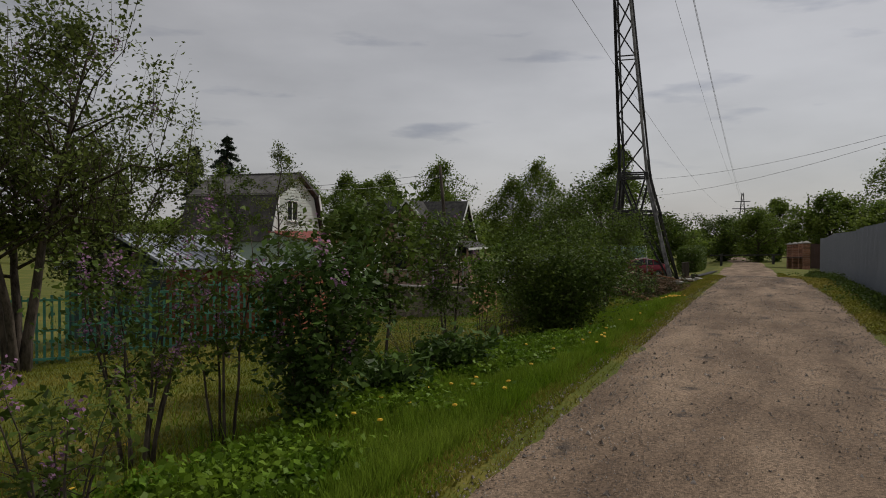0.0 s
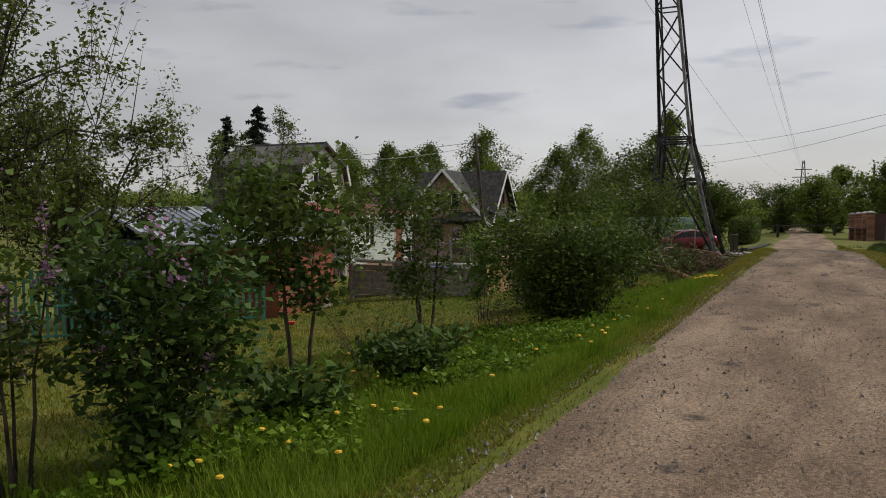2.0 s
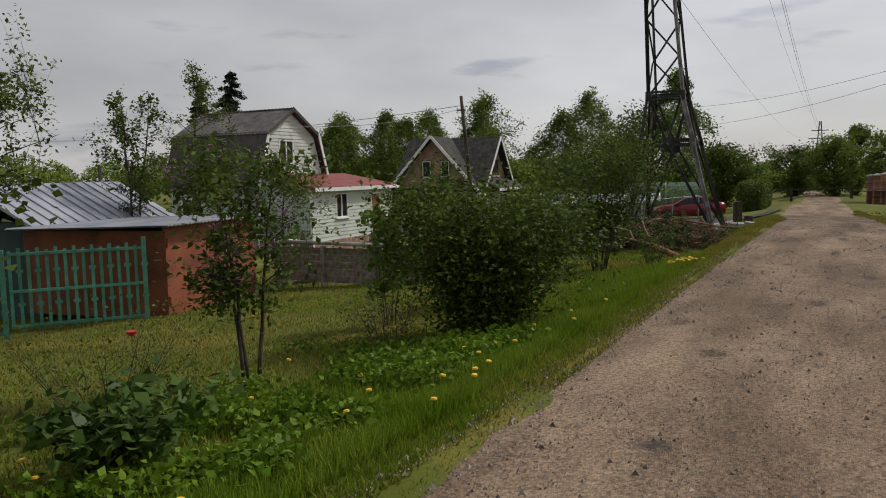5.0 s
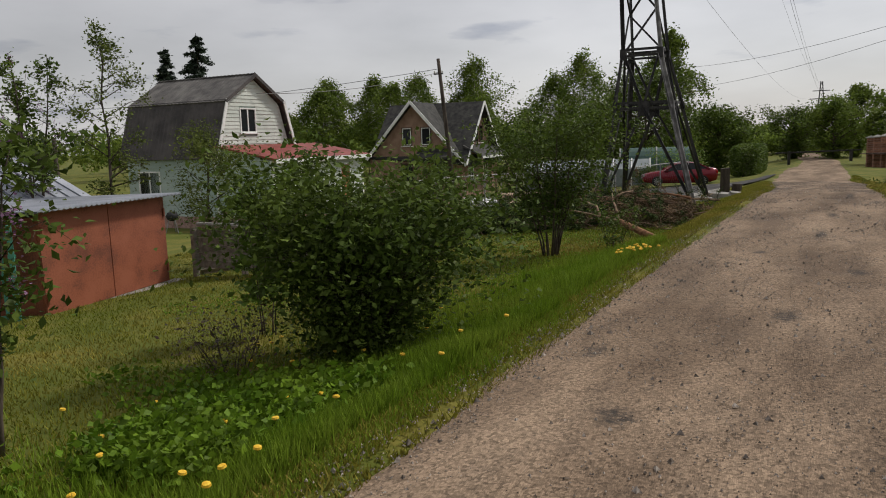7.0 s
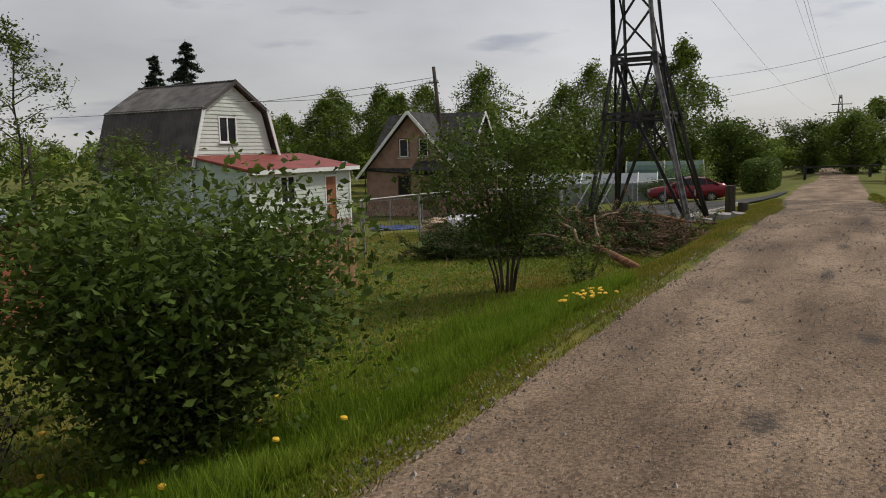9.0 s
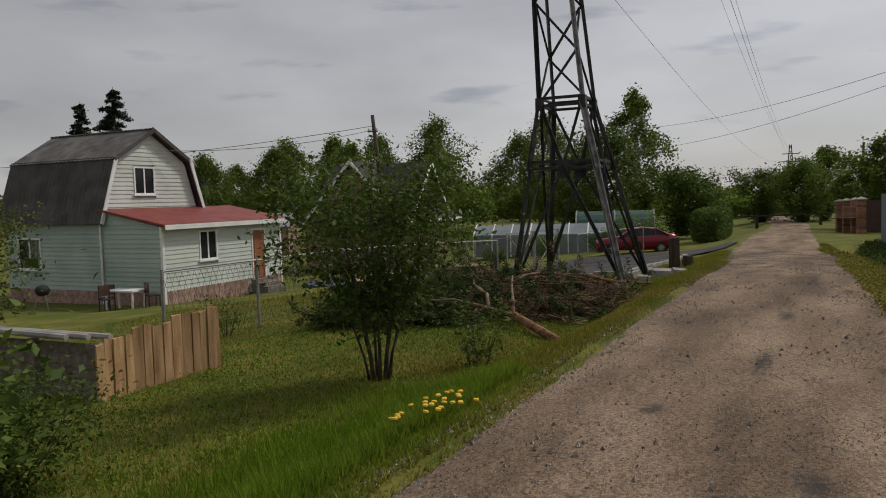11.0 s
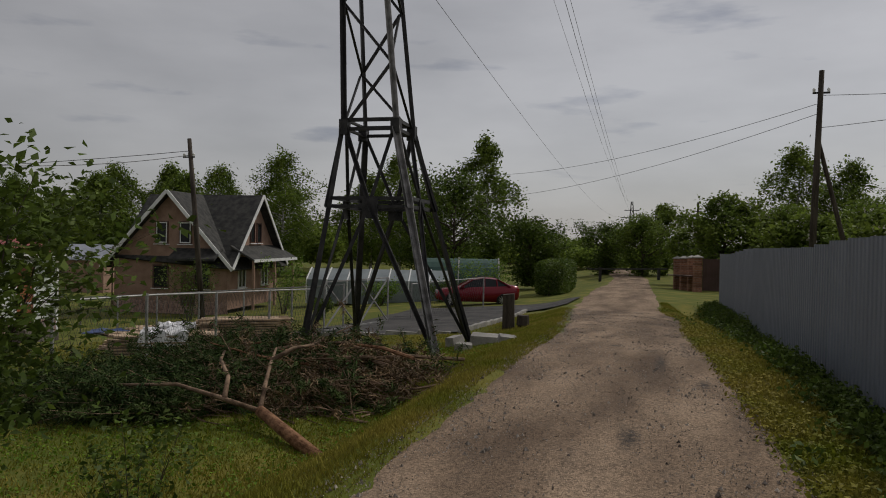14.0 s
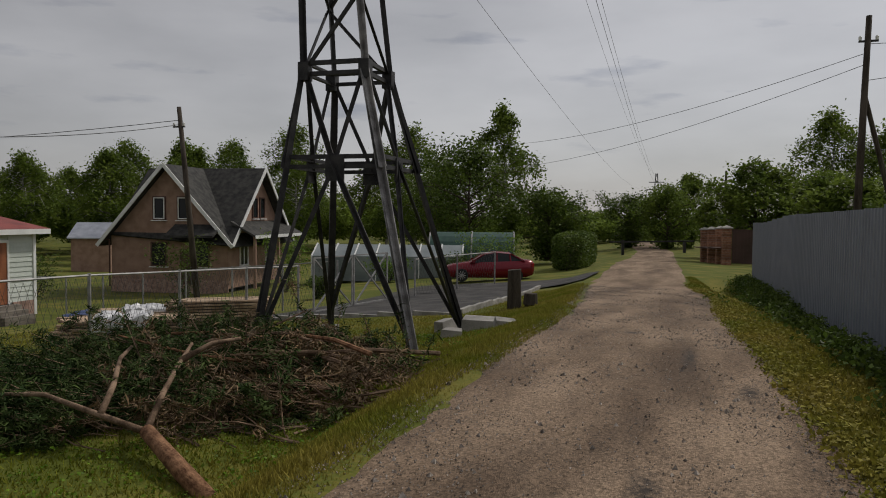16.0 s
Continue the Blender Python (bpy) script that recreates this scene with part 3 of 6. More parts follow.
plant("round_bush", "large rounded spirea bush with dense small leaves", "bush", -4.1, 14.4, 2.0, 2.65, 24000, 0.072, 31, M_LEAF, stems=18, girth=0.016, clear=0.06, peak=0.5, branches=14, clump=0.2, spread=0.42)
plant("bright_shrub", "slim maple shoot with large bright leaves beside bush", "bush", -6.0, 15.1, 2.1, 1.0, 900, 0.11, 32, M_BRIGHT, stems=4, girth=0.014, clear=0.3, branches=8, slim=0.8)
plant("barberry_bush", "small dark purple twiggy bush under larger shrub", "bush", -4.9, 13.4, 0.75, 0.9, 650, 0.04, 33, mat("purple_leaf", (0.05, 0.03, 0.03), (0.10, 0.06, 0.04), 3, 0.6, 0, island=0.4), stems=10, girth=0.008, clear=0.15, branches=7, spread=0.5)
plant("hawthorn_bush", "tall multi-stemmed bush with airy crown on verge", "bush", -4.75, 21.2, 2.8, 2.4, 10500, 0.075, 34, M_LEAF, stems=9, girth=0.026, clear=0.3, peak=0.55, branches=15, clump=0.16, spread=0.4)
plant("low_shrub", "low leafy shrub with thin shoots on the lawn", "bush", -3.9, 22.3, 0.9, 0.9, 800, 0.06, 35, M_LEAF, stems=8, girth=0.01, clear=0.1, branches=6, spread=0.45)
plant("low_shrub", "small twiggy shrub beside wire fence", "bush", -11.0, 24.9, 0.9, 1.1, 380, 0.06, 36, M_LEAF, stems=8, girth=0.01, clear=0.2, branches=6, spread=0.5)
plant("verge_shrub", "soft leafy shrub behind plank fence at verge", "bush", -5.6, 16.9, 0.95, 1.6, 5500, 0.055, 37, M_LEAF, stems=12, girth=0.01, clear=0.05, branches=10, spread=0.45)
# garden plants round the brown house
for i, (x, y, h, w) in enumerate(((-24.6, 51.4, 3.0, 3.4), (-20.4, 54.0, 2.9, 3.2), (-30.5, 47.5, 2.4, 3), (-16.5, 58.5, 1.4, 2.4), (-13.0, 59.5, 1.3, 2.2), (-11.2, 61.5, 2.1, 4.2), (-15.5, 48.5, 1.0, 1.2))):
    plant("garden_shrub", "leafy garden shrub beside the brown house", "bush", x, y, h, w, 1500, 0.13, 60 + i, M_BRIGHT if i % 2 else M_LEAF, stems=4, girth=0.04, clear=0.15, branches=9, group="garden shrubs")
# birches and woods behind
BIRCH = "tall birch with drooping fresh green crown"
for i, (x, y, top, w) in enumerate(((-18.6, 93, 12.0, 6.6), (-32.5, 104, 11.7, 8.5), (-46.2, 99.4, 11.7, 9), (-56.4, 101, 10.2, 8), (-62.2, 99, 10.2, 7), (-69, 96.8, 9.9, 9), (-80, 98, 6.8, 7), (-85, 97, 6.6, 8), (-38, 108, 9.5, 8), (-51, 108, 9, 8), (12.5, 103.8, 11.8, 8), (17.7, 105.5, 10.4, 8), (-60, 84, 7.6, 7), (-52, 88, 8.0, 7), (24, 99, 9, 7), (-72, 84, 7.5, 7))):
    plant("birch_tree", BIRCH, "tree", x, y, top + 3.5, w * 1.2, 11500, 0.34, 80 + i, M_BIRCH, M_BIRCHBARK, girth=0.22, clear=0.14, peak=0.52, branches=60, droop=0.5, clump=0.13, group="birches behind the gardens", z=-2.4, twigs=0)
for i, (x, y, top, w) in enumerate(((-17.5, 77, 6.8, 10.5), (-12.5, 84, 3.0, 8), (-24, 88, 5.2, 9), (-8, 112, 3.4, 9), (-3.2, 103.6, 4.2, 7.5), (-1.2, 109.6, 6.2, 6), (3.5, 74.2, 4.9, 6.5), (7.3, 73.2, 3.9, 6.5), (11, 66, 3.6, 6), (6.4, 60.0, 3.0, 4.6), (9.5, 54.0, 3.2, 5), (9.0, 82, 4.5, 7), (14.0, 78, 4.6, 7), (2.2, 84, 3.5, 5), (20, 70, 4.4, 7))):
    plant("broad_tree", "dense leafy broad tree with uneven crown" if x < 0 else "pale flowering fruit tree beyond the fence", "tree", x, y, top + 2.5, w, 9000, 0.30, 120 + i, M_LEAF if i < 4 else M_BIRCH, girth=0.22, clear=0.05, peak=0.5, branches=60, clump=0.15, flower=M_WHITEFL, flowers=0 if x < 2 else 26, group="broad trees", z=-2.2, twigs=0)
spruce(-41.3, 44.0, 11.3, 3.6, 3)
spruce(-38.2, 44.0, 11.9, 5.6, 4)
# far woods
rng = np.random.default_rng(77)
tops, base = [], []
for k in range(330):
    a = rng.uniform(-1.35, 0.75)
    d = rng.uniform(125, 210)
    if k < 110:
        a = rng.uniform(-0.95, -0.05)
        d = rng.uniform(112, 135)
    x, y = math.sin(a) * d, 20 + math.cos(a) * d
    hgt = rng.uniform(4.5, 7.5) * d / 150 * (1.15 if a < -0.35 else 0.62)
    c = rng.normal(size=(700, 3))
    c /= np.linalg.norm(c, axis=1)[:, None]
    c *= (rng.uniform(0.25, 1, (700, 1)) ** 0.5) * np.array([3.2, 3.2, hgt * 0.5])
    c += rng.normal(size=c.shape) * 0.12 + np.array([x, y, -2.2 + hgt * 0.5])
    tops.append(c)
woods = quads("far_woods", M_FAR, leaf_faces(rng, np.concatenate(tops), 0.62, slim=0.7))
tagged(woods, "distant mixed green woods along the horizon", "woods", "", "stuff")


# hedge by the car
def hedge(x0, y0, x1, y1, w, h):
    t = thing("hedge", x0, y0, ground_z(x0, y0) - 0.05, "clipped dense green hedge with boxy rounded shape", "hedge", math.degrees(math.atan2(y1 - y0, x1 - x0)))
    n = math.hypot(x1 - x0, y1 - y0)
    rng = np.random.default_rng(8)
    c = rng.uniform(-1, 1, (15000, 3))
    c /= (np.abs(c) ** 5).sum(axis=1)[:, None] ** 0.2
    c = c * np.array([n / 2, w / 2, h / 2]) * rng.uniform(0.86, 1.03, (15000, 1)) + np.array([n / 2, 0, h / 2])
    wood = Geo()
    for i in range(14):
        x = n * (i + 0.5) / 14
        wood.tube([(x, 0, 0), (x + 0.1, 0.1, h * 0.8)], [0.04, 0.01], 5)
    part("trunk", wood, M_BARK, t)
    quads("crown", M_LEAF, leaf_faces(rng, c, 0.13, slim=0.7), t)


hedge(-7.0, 61.5, -7.4, 71.0, 2.0, 2.15)


# ---- lattice tower ----
def tower(x, y, z):
    t = thing("power_tower", x, y, z, "dark riveted steel lattice power tower on splayed legs", "power tower", 3)
    levels = [(0, 1.3), (2.80, 0.81), (4.42, 0.54)]
    hz = 4.42
    while hz < 19:
        hz += 1.25
        levels.append((hz, 0.535 - 0.25 * (hz - 4.55) / 8.0 if hz < 12.5 else 0.285))
    sg = ((1, -1), (1, 1), (-1, 1), (-1, -1))

    def at(f, i):
        zz, w = levels[i]
        return Vector((sg[f % 4][0] * w - 0.075 * zz, sg[f % 4][1] * w, zz))

    for f in range(4):
        for i in range(len(levels) - 1):
            g = Geo()
            a, b = at(f, i), at(f, i + 1)
            g.angle(a - (b - a) * 0.14 if i == 0 else a, b, 0.11 if i < 2 else 0.09)
            if i < 2:
                g.angle(a + Vector((0.05 * sg[f][0], 0.05 * sg[f][1], 0)), b, 0.09)
            part("leg", g, M_GALV if f == 0 else M_STEEL, t, "worn bare steel leg" if f == 0 else "")
        # splayed pair of struts from the foot to the middle of the next belts
        for side in (1, 3):
            s = Geo()
            foot = at(f, 0)
            mid = (at(f, 1) + at(f + side, 1)) / 2
            s.angle(foot, mid, 0.07)
            part("strut", s, M_STEEL, t)
            s = Geo()
            s.angle(mid, at(f, 2), 0.07)
            part("strut", s, M_STEEL, t)
        g = Geo()
        g.box(-0.16, -0.02, -0.2, 0.16, 0.02, 0.2, Matrix.Translation((at(f, 1) + at(f + 1, 1)) / 2) @ pose(0, 0, 0, 0, 0, 90 * f + 90))
        part("gusset_plate", g, M_STEEL, t)
        for i in (1, 2):
            for dz in ((0, 0.16) if i == 1 else (-0.06, 0.12)):
                s = Geo()
                s.angle(at(f, i) + Vector((0, 0, dz)), at(f + 1, i) + Vector((0, 0, dz)), 0.07)
                part("belt", s, M_STEEL, t)
        for i in range(2, len(levels) - 1):
            s = Geo()
            if (i + f) % 2:
                s.angle(at(f, i), at(f + 1, i + 1), 0.055)
            else:
                s.angle(at(f + 1, i), at(f, i + 1), 0.055)
            if (i - 2) % 5 == 4:
                s.angle(at(f, i), at(f + 1, i), 0.05)
            part("brace", s, M_STEEL, t)
        s = Geo()
        s.box(-0.09, -0.09, -0.14, 0.09, 0.09, 0.16, Matrix.Translation(at(f, 2)))
        part("joint_plate", s, M_STEEL, t)
        s = Geo()
        s.box(-0.16, -0.16, -0.9, 0.16, 0.16, -0.1, Matrix.Translation(at(f, 0)))
        part("footing", s, M_CONCRETE, t, "weathered concrete footing")
    for k, (zz, n) in enumerate(((13.5, 2.6), (16.5, 2.0))):
        s = Geo()
        for q in (-1, 1):
            o = -0.075 * zz
            s.angle((o - n, 0, zz), (o, 0.28 * q, zz), 0.07)
            s.angle((o + n, 0, zz), (o, 0.28 * q, zz), 0.07)
            s.angle((o + q * n, 0, zz), (o, 0, zz + 0.9), 0.06)
        part("crossarm", s, M_STEEL, t)
    return t


TX, TY = -5.45, 31.75
tower(TX, TY, -0.42)


def wire(name, a, b, sag, label, r=0.012, n=24):
    a, b = Vector(a), Vector(b)
    g = Geo()
    g.tube([a.lerp(b, i / n) - Vector((0, 0, sag * 4 * (i / n) * (1 - i / n))) for i in range(n + 1)], r, 5)
    return tagged(part(name, g, M_WIRE), label, "cable")


FAR = (-16.5, 331, 16)
for dx, zz in ((-2.6, 13.0), (2.6, 13.0), (2.0, 16.0), (0.2, 18.9)):
    wire("power_line", (TX - 1.0 + dx, TY, zz - 0.42), (FAR[0] + dx, FAR[1], FAR[2] + (zz - 15) * 0.8), 5.0, "thin high-voltage line running to far pylon", 0.012, 40)
    wire("power_line", (TX - 1.0 + dx, TY, zz - 0.42), (TX + dx + 4, -180, zz + 1), 4.0, "thin high-voltage line running along the road", 0.012, 30)
pyl = thing("far_pylon", FAR[0], FAR[1], -2, "small distant lattice pylon above the trees", "power tower")
g = Geo()
for sx in (-1, 1):
    for sy in (-1, 1):
        g.bar((sx * 1.8, sy * 1.8, 0), (sx * 0.3, sy * 0.3, 21), 0.22)
for i in range(10):
    w0, w1 = 1.8 - 1.5 * i / 10, 1.8 - 1.5 * (i + 1) / 10
    g.bar((-w0, -w0, i * 2.1), (w1, -w1, i * 2.1 + 2.1), 0.12)
    g.bar((w0, w0, i * 2.1), (-w1, w1, i * 2.1 + 2.1), 0.12)
part("mast", g, M_STEEL, pyl)
for zz, n in ((14.5, 4), (17.5, 3)):
    g = Geo()
    g.bar((-n, 0, zz), (n, 0, zz), 0.3)
    part("crossarm", g, M_STEEL, pyl)


# ---- wooden poles ----
def pole(x, y, z, top, lean, label, brace=None):
    t = thing("utility_pole", x, y, z, label, "utility pole")
    g = Geo()
    g.tube([(0, 0, -0.3), (lean[0] * 0.5, lean[1] * 0.5, top / 2), (lean[0], lean[1], top)], [0.15, 0.13, 0.10], 9)
    part("shaft", g, M_POLE, t, "", True)
    g = Geo()
    g.bar((lean[0] - 0.32, lean[1], top - 0.9), (lean[0] + 0.32, lean[1], top - 0.9), 0.07)
    part("crossarm", g, M_STEEL, t)
    for k in (-0.27, 0.0, 0.27):
        g = Geo()
        g.tube([(lean[0] + k, lean[1], top - 0.87), (lean[0] + k, lean[1], top - 0.75), (lean[0] + k, lean[1], top - 0.7)], [0.05, 0.06, 0.02], 7)
        part("insulator", g, M_WHITE, t)
    if brace:
        g = Geo()
        g.tube([(lean[0] * 0.6, lean[1] * 0.6, top * 0.72), brace], [0.08, 0.11], 8)
        part("brace", g, M_POLE, t)
    return t


pole(-21.8, 48.6, -2.2, 8.7, (-0.85, -0.1), "leaning weathered wooden utility pole in garden")
pole(5.35, 50.6, -0.7, 9.6, (0.25, 0), "weathered wooden utility pole with side brace beyond fence", (2.1, 1.2, 0))
pole(2.3, 95, -2.0, 8.0, (0, 0), "distant wooden utility pole among trees")
pole(-37.5, 33, -2.0, 4.4, (0, 0), "short wooden utility pole behind garage")
wire("overhead_wire", (5.6, 50.6, 7.6), (-18, 82, 7.7), 0.9, "thin overhead wire crossing the road", 0.012)
wire("overhead_wire", (5.6, 50.6, 7.2), (-17, 82, 5.6), 0.8, "thin overhead wire crossing the road", 0.012)
wire("overhead_wire", (5.6, 50.6, 7.9), (30, 44, 8.6), 0.6, "thin overhead wire beyond the fence", 0.012)
wire("overhead_wire", (5.6, 50.6, 6.6), (22, 36, 8.6), 0.6, "thin overhead wire beyond the fence", 0.012)
wire("overhead_wire", (-22.6, 48.5, 5.7), (-26.2, 36.5, 4.2), 0.35, "thin wire from pole to the house gable", 0.016)
wire("overhead_wire", (-22.6, 48.5, 5.9), (-70, 36, 5.5), 1.2, "thin wire between garden poles", 0.016)


# ---- windows and doors ----
def window(parent, m, w, h, frame_mat, bars=1, deep=0.09):
    """A framed window in the plane x-z of m, facing -y, its foot centred on m's origin."""
    f = Geo()
    e = 0.075
    f.box(-w / 2, -0.05, 0, w / 2, deep, e, m).box(-w / 2, -0.05, h - e, w / 2, deep, h, m)
    f.box(-w / 2, -0.05, e, -w / 2 + e, deep, h - e, m).box(w / 2 - e, -0.05, e, w / 2, deep, h - e, m)
    for b in range(bars):
        x = -w / 2 + w * (b + 1) / (bars + 1)
        f.box(x - 0.035, -0.03, e, x + 0.035, deep, h - e, m)
    win = part("window", f, frame_mat, parent)
    p = Geo()
    p.box(-w / 2 + e, 0.0, e, w / 2 - e, 0.012, h - e, m)
    part("pane", p, M_GLASS, win, "dark reflecting glass pane")
    s = Geo()
    s.box(-w / 2 - 0.08, -0.12, -0.05, w / 2 + 0.08, 0.0, -0.003, m)
    part("sill", s, M_WHITE, win)
    return win


def siding(parent, m, outline, z0, z1, step, material, holes=()):
    """Lapped boards across an upright outline, in the plane x-z of m facing -y; outline gives (left, right) at a height."""
    z = z0
    while z < z1 - 0.02:
        zt = min(z + step, z1)
        a0, b0 = outline(z)
        a1, b1 = outline(zt)
        spans = [(a0, b0, a1, b1)]
        for hx0, hx1, hz0, hz1 in holes:
            if zt > hz0 and z < hz1:
                spans = [q for s in spans for q in ((s[0], min(s[1], hx0), s[2], min(s[3], hx0)), (max(s[0], hx1), s[1], max(s[2], hx1), s[3]))]
        for l0, r0, l1, r1 in spans:
            if r0 - l0 > 0.03:
                g = Geo()
                vs = [(l0, -0.035, z), (r0, -0.035, z), (r1, -0.008, zt), (l1, -0.008, zt), (l0, 0.02, z), (r0, 0.02, z), (r1, 0.02, zt), (l1, 0.02, zt)]
                g.add([m @ Vector(p) for p in vs], [(0, 1, 2, 3), (4, 7, 6, 5), (0, 4, 5, 1), (3, 2, 6, 7), (0, 3, 7, 4), (1, 5, 6, 2)])
                part("board", g, material, parent)
        z = zt


# ---- mint house with mansard roof ----
def mint_house():
    bz = -2.15
    t = thing("mint_house", -26.4, 36.4, 0, "pale mint siding house with dark mansard roof and red porch roof", "house", 3)
    # local x: out of the gable (towards the road), y: along the gable
    prof = [(-2.95, 1.2), (-2.1, 3.78), (0, 5.06), (2.1, 3.78), (2.95, 1.2)]
    w = Geo()
    w.prism([(-2.75, bz), (2.75, bz), (2.75, 1.3), (1.98, 3.7), (0, 4.96), (-1.98, 3.7), (-2.75, 1.3)], -5.9, -0.03, "x")
    part("wall", w, M_SIDING, t)

    def gable(z):
        y = float(np.interp(z, [1.3, 3.7, 4.96], [2.75, 1.98, 0.02])) if z > 1.3 else 2.75
        return -y, y

    gm = pose(0, 0, 0, 0, 0, 90)
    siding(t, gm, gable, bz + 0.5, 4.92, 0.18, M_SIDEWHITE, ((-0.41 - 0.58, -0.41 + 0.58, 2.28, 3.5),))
    window(t, gm @ pose(-0.41, 0, 2.28), 1.16, 1.22, M_WHITE)
    sm = pose(0, -2.75, 0)
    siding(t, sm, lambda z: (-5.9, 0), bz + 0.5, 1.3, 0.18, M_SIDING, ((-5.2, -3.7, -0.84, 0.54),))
    window(t, sm @ pose(-4.45, 0, -0.84), 1.5, 1.38, M_WHITE)
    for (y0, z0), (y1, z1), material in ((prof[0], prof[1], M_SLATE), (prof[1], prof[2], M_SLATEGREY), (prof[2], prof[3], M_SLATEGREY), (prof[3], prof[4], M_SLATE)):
        g = Geo()
        n = 52
        d = Vector((0, y1 - y0, z1 - z0)).normalized()
        nrm = Vector((0, -d.z, d.y))
        lo, hi = Vector((0, y0, z0)) - d * 0.12, Vector((0, y1, z1)) + d * 0.06
        vs = []
        for i in range(n + 1):
            x = -6.2 + 6.5 * i / n
            k = nrm * (0.05 + (0.028 if i % 2 else 0))
            for p in (lo, hi):
                vs += [(x, p.y + k.y, p.z + k.z), (x, p.y + k.y - nrm.y * 0.05, p.z + k.z - nrm.z * 0.05)]
        fs = []
        for i in range(n):
            a, b = 4 * i, 4 * i + 4
            fs += [(a, b, b + 2, a + 2), (a + 1, a + 3, b + 3, b + 1), (a, a + 1, b + 1, b), (a + 2, b + 2, b + 3, a + 3)]
        g.add(vs, fs)
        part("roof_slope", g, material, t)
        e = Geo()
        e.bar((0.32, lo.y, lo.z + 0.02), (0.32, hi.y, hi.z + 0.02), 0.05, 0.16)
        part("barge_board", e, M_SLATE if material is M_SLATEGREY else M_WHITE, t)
    # annex with lean-to roof
    ax, y0, y1 = 3.25, -2.72, 4.62
    w = Geo()
    w.box(0, y0, bz, ax - 0.03, y1, 0.95)
    w.prism([(0, 0.95), (ax - 0.03, 0.95), (0, 1.6)], y0, y1, "y")
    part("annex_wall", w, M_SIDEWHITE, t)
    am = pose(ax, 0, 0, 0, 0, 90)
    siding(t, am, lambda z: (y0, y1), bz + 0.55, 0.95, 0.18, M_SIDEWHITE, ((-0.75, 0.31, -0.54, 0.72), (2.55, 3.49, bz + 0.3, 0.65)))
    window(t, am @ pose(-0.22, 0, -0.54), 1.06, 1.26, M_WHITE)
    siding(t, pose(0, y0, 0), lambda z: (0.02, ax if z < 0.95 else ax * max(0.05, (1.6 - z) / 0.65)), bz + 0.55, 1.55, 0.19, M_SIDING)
    d = Geo()
    d.box(2.62, -0.02, bz + 0.5, 3.42, 0.05, bz + 2.7, am)
    door = part("door", d, M_DOOR, t, "brown panelled front door")
    for zz in (0.5, 1.2, 1.75):
        g = Geo()
        g.box(2.72, -0.035, bz + 0.5 + zz - 0.3, 3.32, -0.0205, bz + 0.5 + zz + 0.25, am)
        part("panel", g, M_DOOR, door)
    g = Geo()
    g.bar((ax + 0.09, 2.7, bz + 1.5), (ax + 0.09, 2.7, bz + 1.65), 0.03)
    part("handle", g, M_CHROME, door)
    g = Geo()
    g.box(2.54, -0.05, bz + 0.5, 2.62, 0.05, bz + 2.8, am).box(3.42, -0.05, bz + 0.5, 3.5, 0.05, bz + 2.8, am).box(2.62, -0.05, bz + 2.7, 3.42, 0.05, bz + 2.8, am)
    part("door_frame", g, M_WHITE, t)
    for y in (y0, y1):
        g = Geo()
        g.box(ax - 0.06, y - 0.06, bz, ax + 0.06, y + 0.06, 0.95)
        part("corner_trim", g, M_WHITE, t)
    g = Geo()
    g.tube([(0.0, -2.83, bz), (0.0, -2.83, 1.25)], 0.045, 8)
    part("downpipe", g, M_WHITE, t)
    g = Geo()
    g.prism([(-0.02, 1.72), (-0.02, 1.64), (ax + 0.38, 0.96), (ax + 0.38, 1.04)], y0 - 0.2, y1 + 0.4, "y")
    part("porch_roof", g, M_REDROOF, t, "dark red sheet roof")
    g = Geo()
    g.box(ax + 0.385, y0 - 0.2, 0.84, ax + 0.42, y1 + 0.4, 1.03)
    part("fascia", g, M_WHITE, t)
    n = 22
    for i in range(n):
        y = y0 + (y1 - y0) * i / n
        if 2.2 < y < 3.5:
            continue
        g = Geo()
        g.box(ax - 0.02, y + 0.008, bz - 0.15, ax + 0.05, y + (y1 - y0) / n - 0.008, bz + 0.55)
        part("plinth_stone", g, M_PLINTH, t)
    for i in range(21):
        g = Geo()
        g.box(-5.85 + 0.43 * i, -2.81, bz - 0.15, -5.85 + 0.43 * i + 0.42, -2.74, bz + 0.5)
        part("plinth_stone", g, M_PLINTH, t)
    for k in range(3):
        g = Geo()
        g.box(ax + 0.06 + 0.3 * k, 2.4, bz - 0.2, ax + 0.36 + 0.3 * k, 3.7, bz + 0.48 - 0.16 * k)
        part("step", g, M_OLDWOOD, t)
    return t


mint_house()


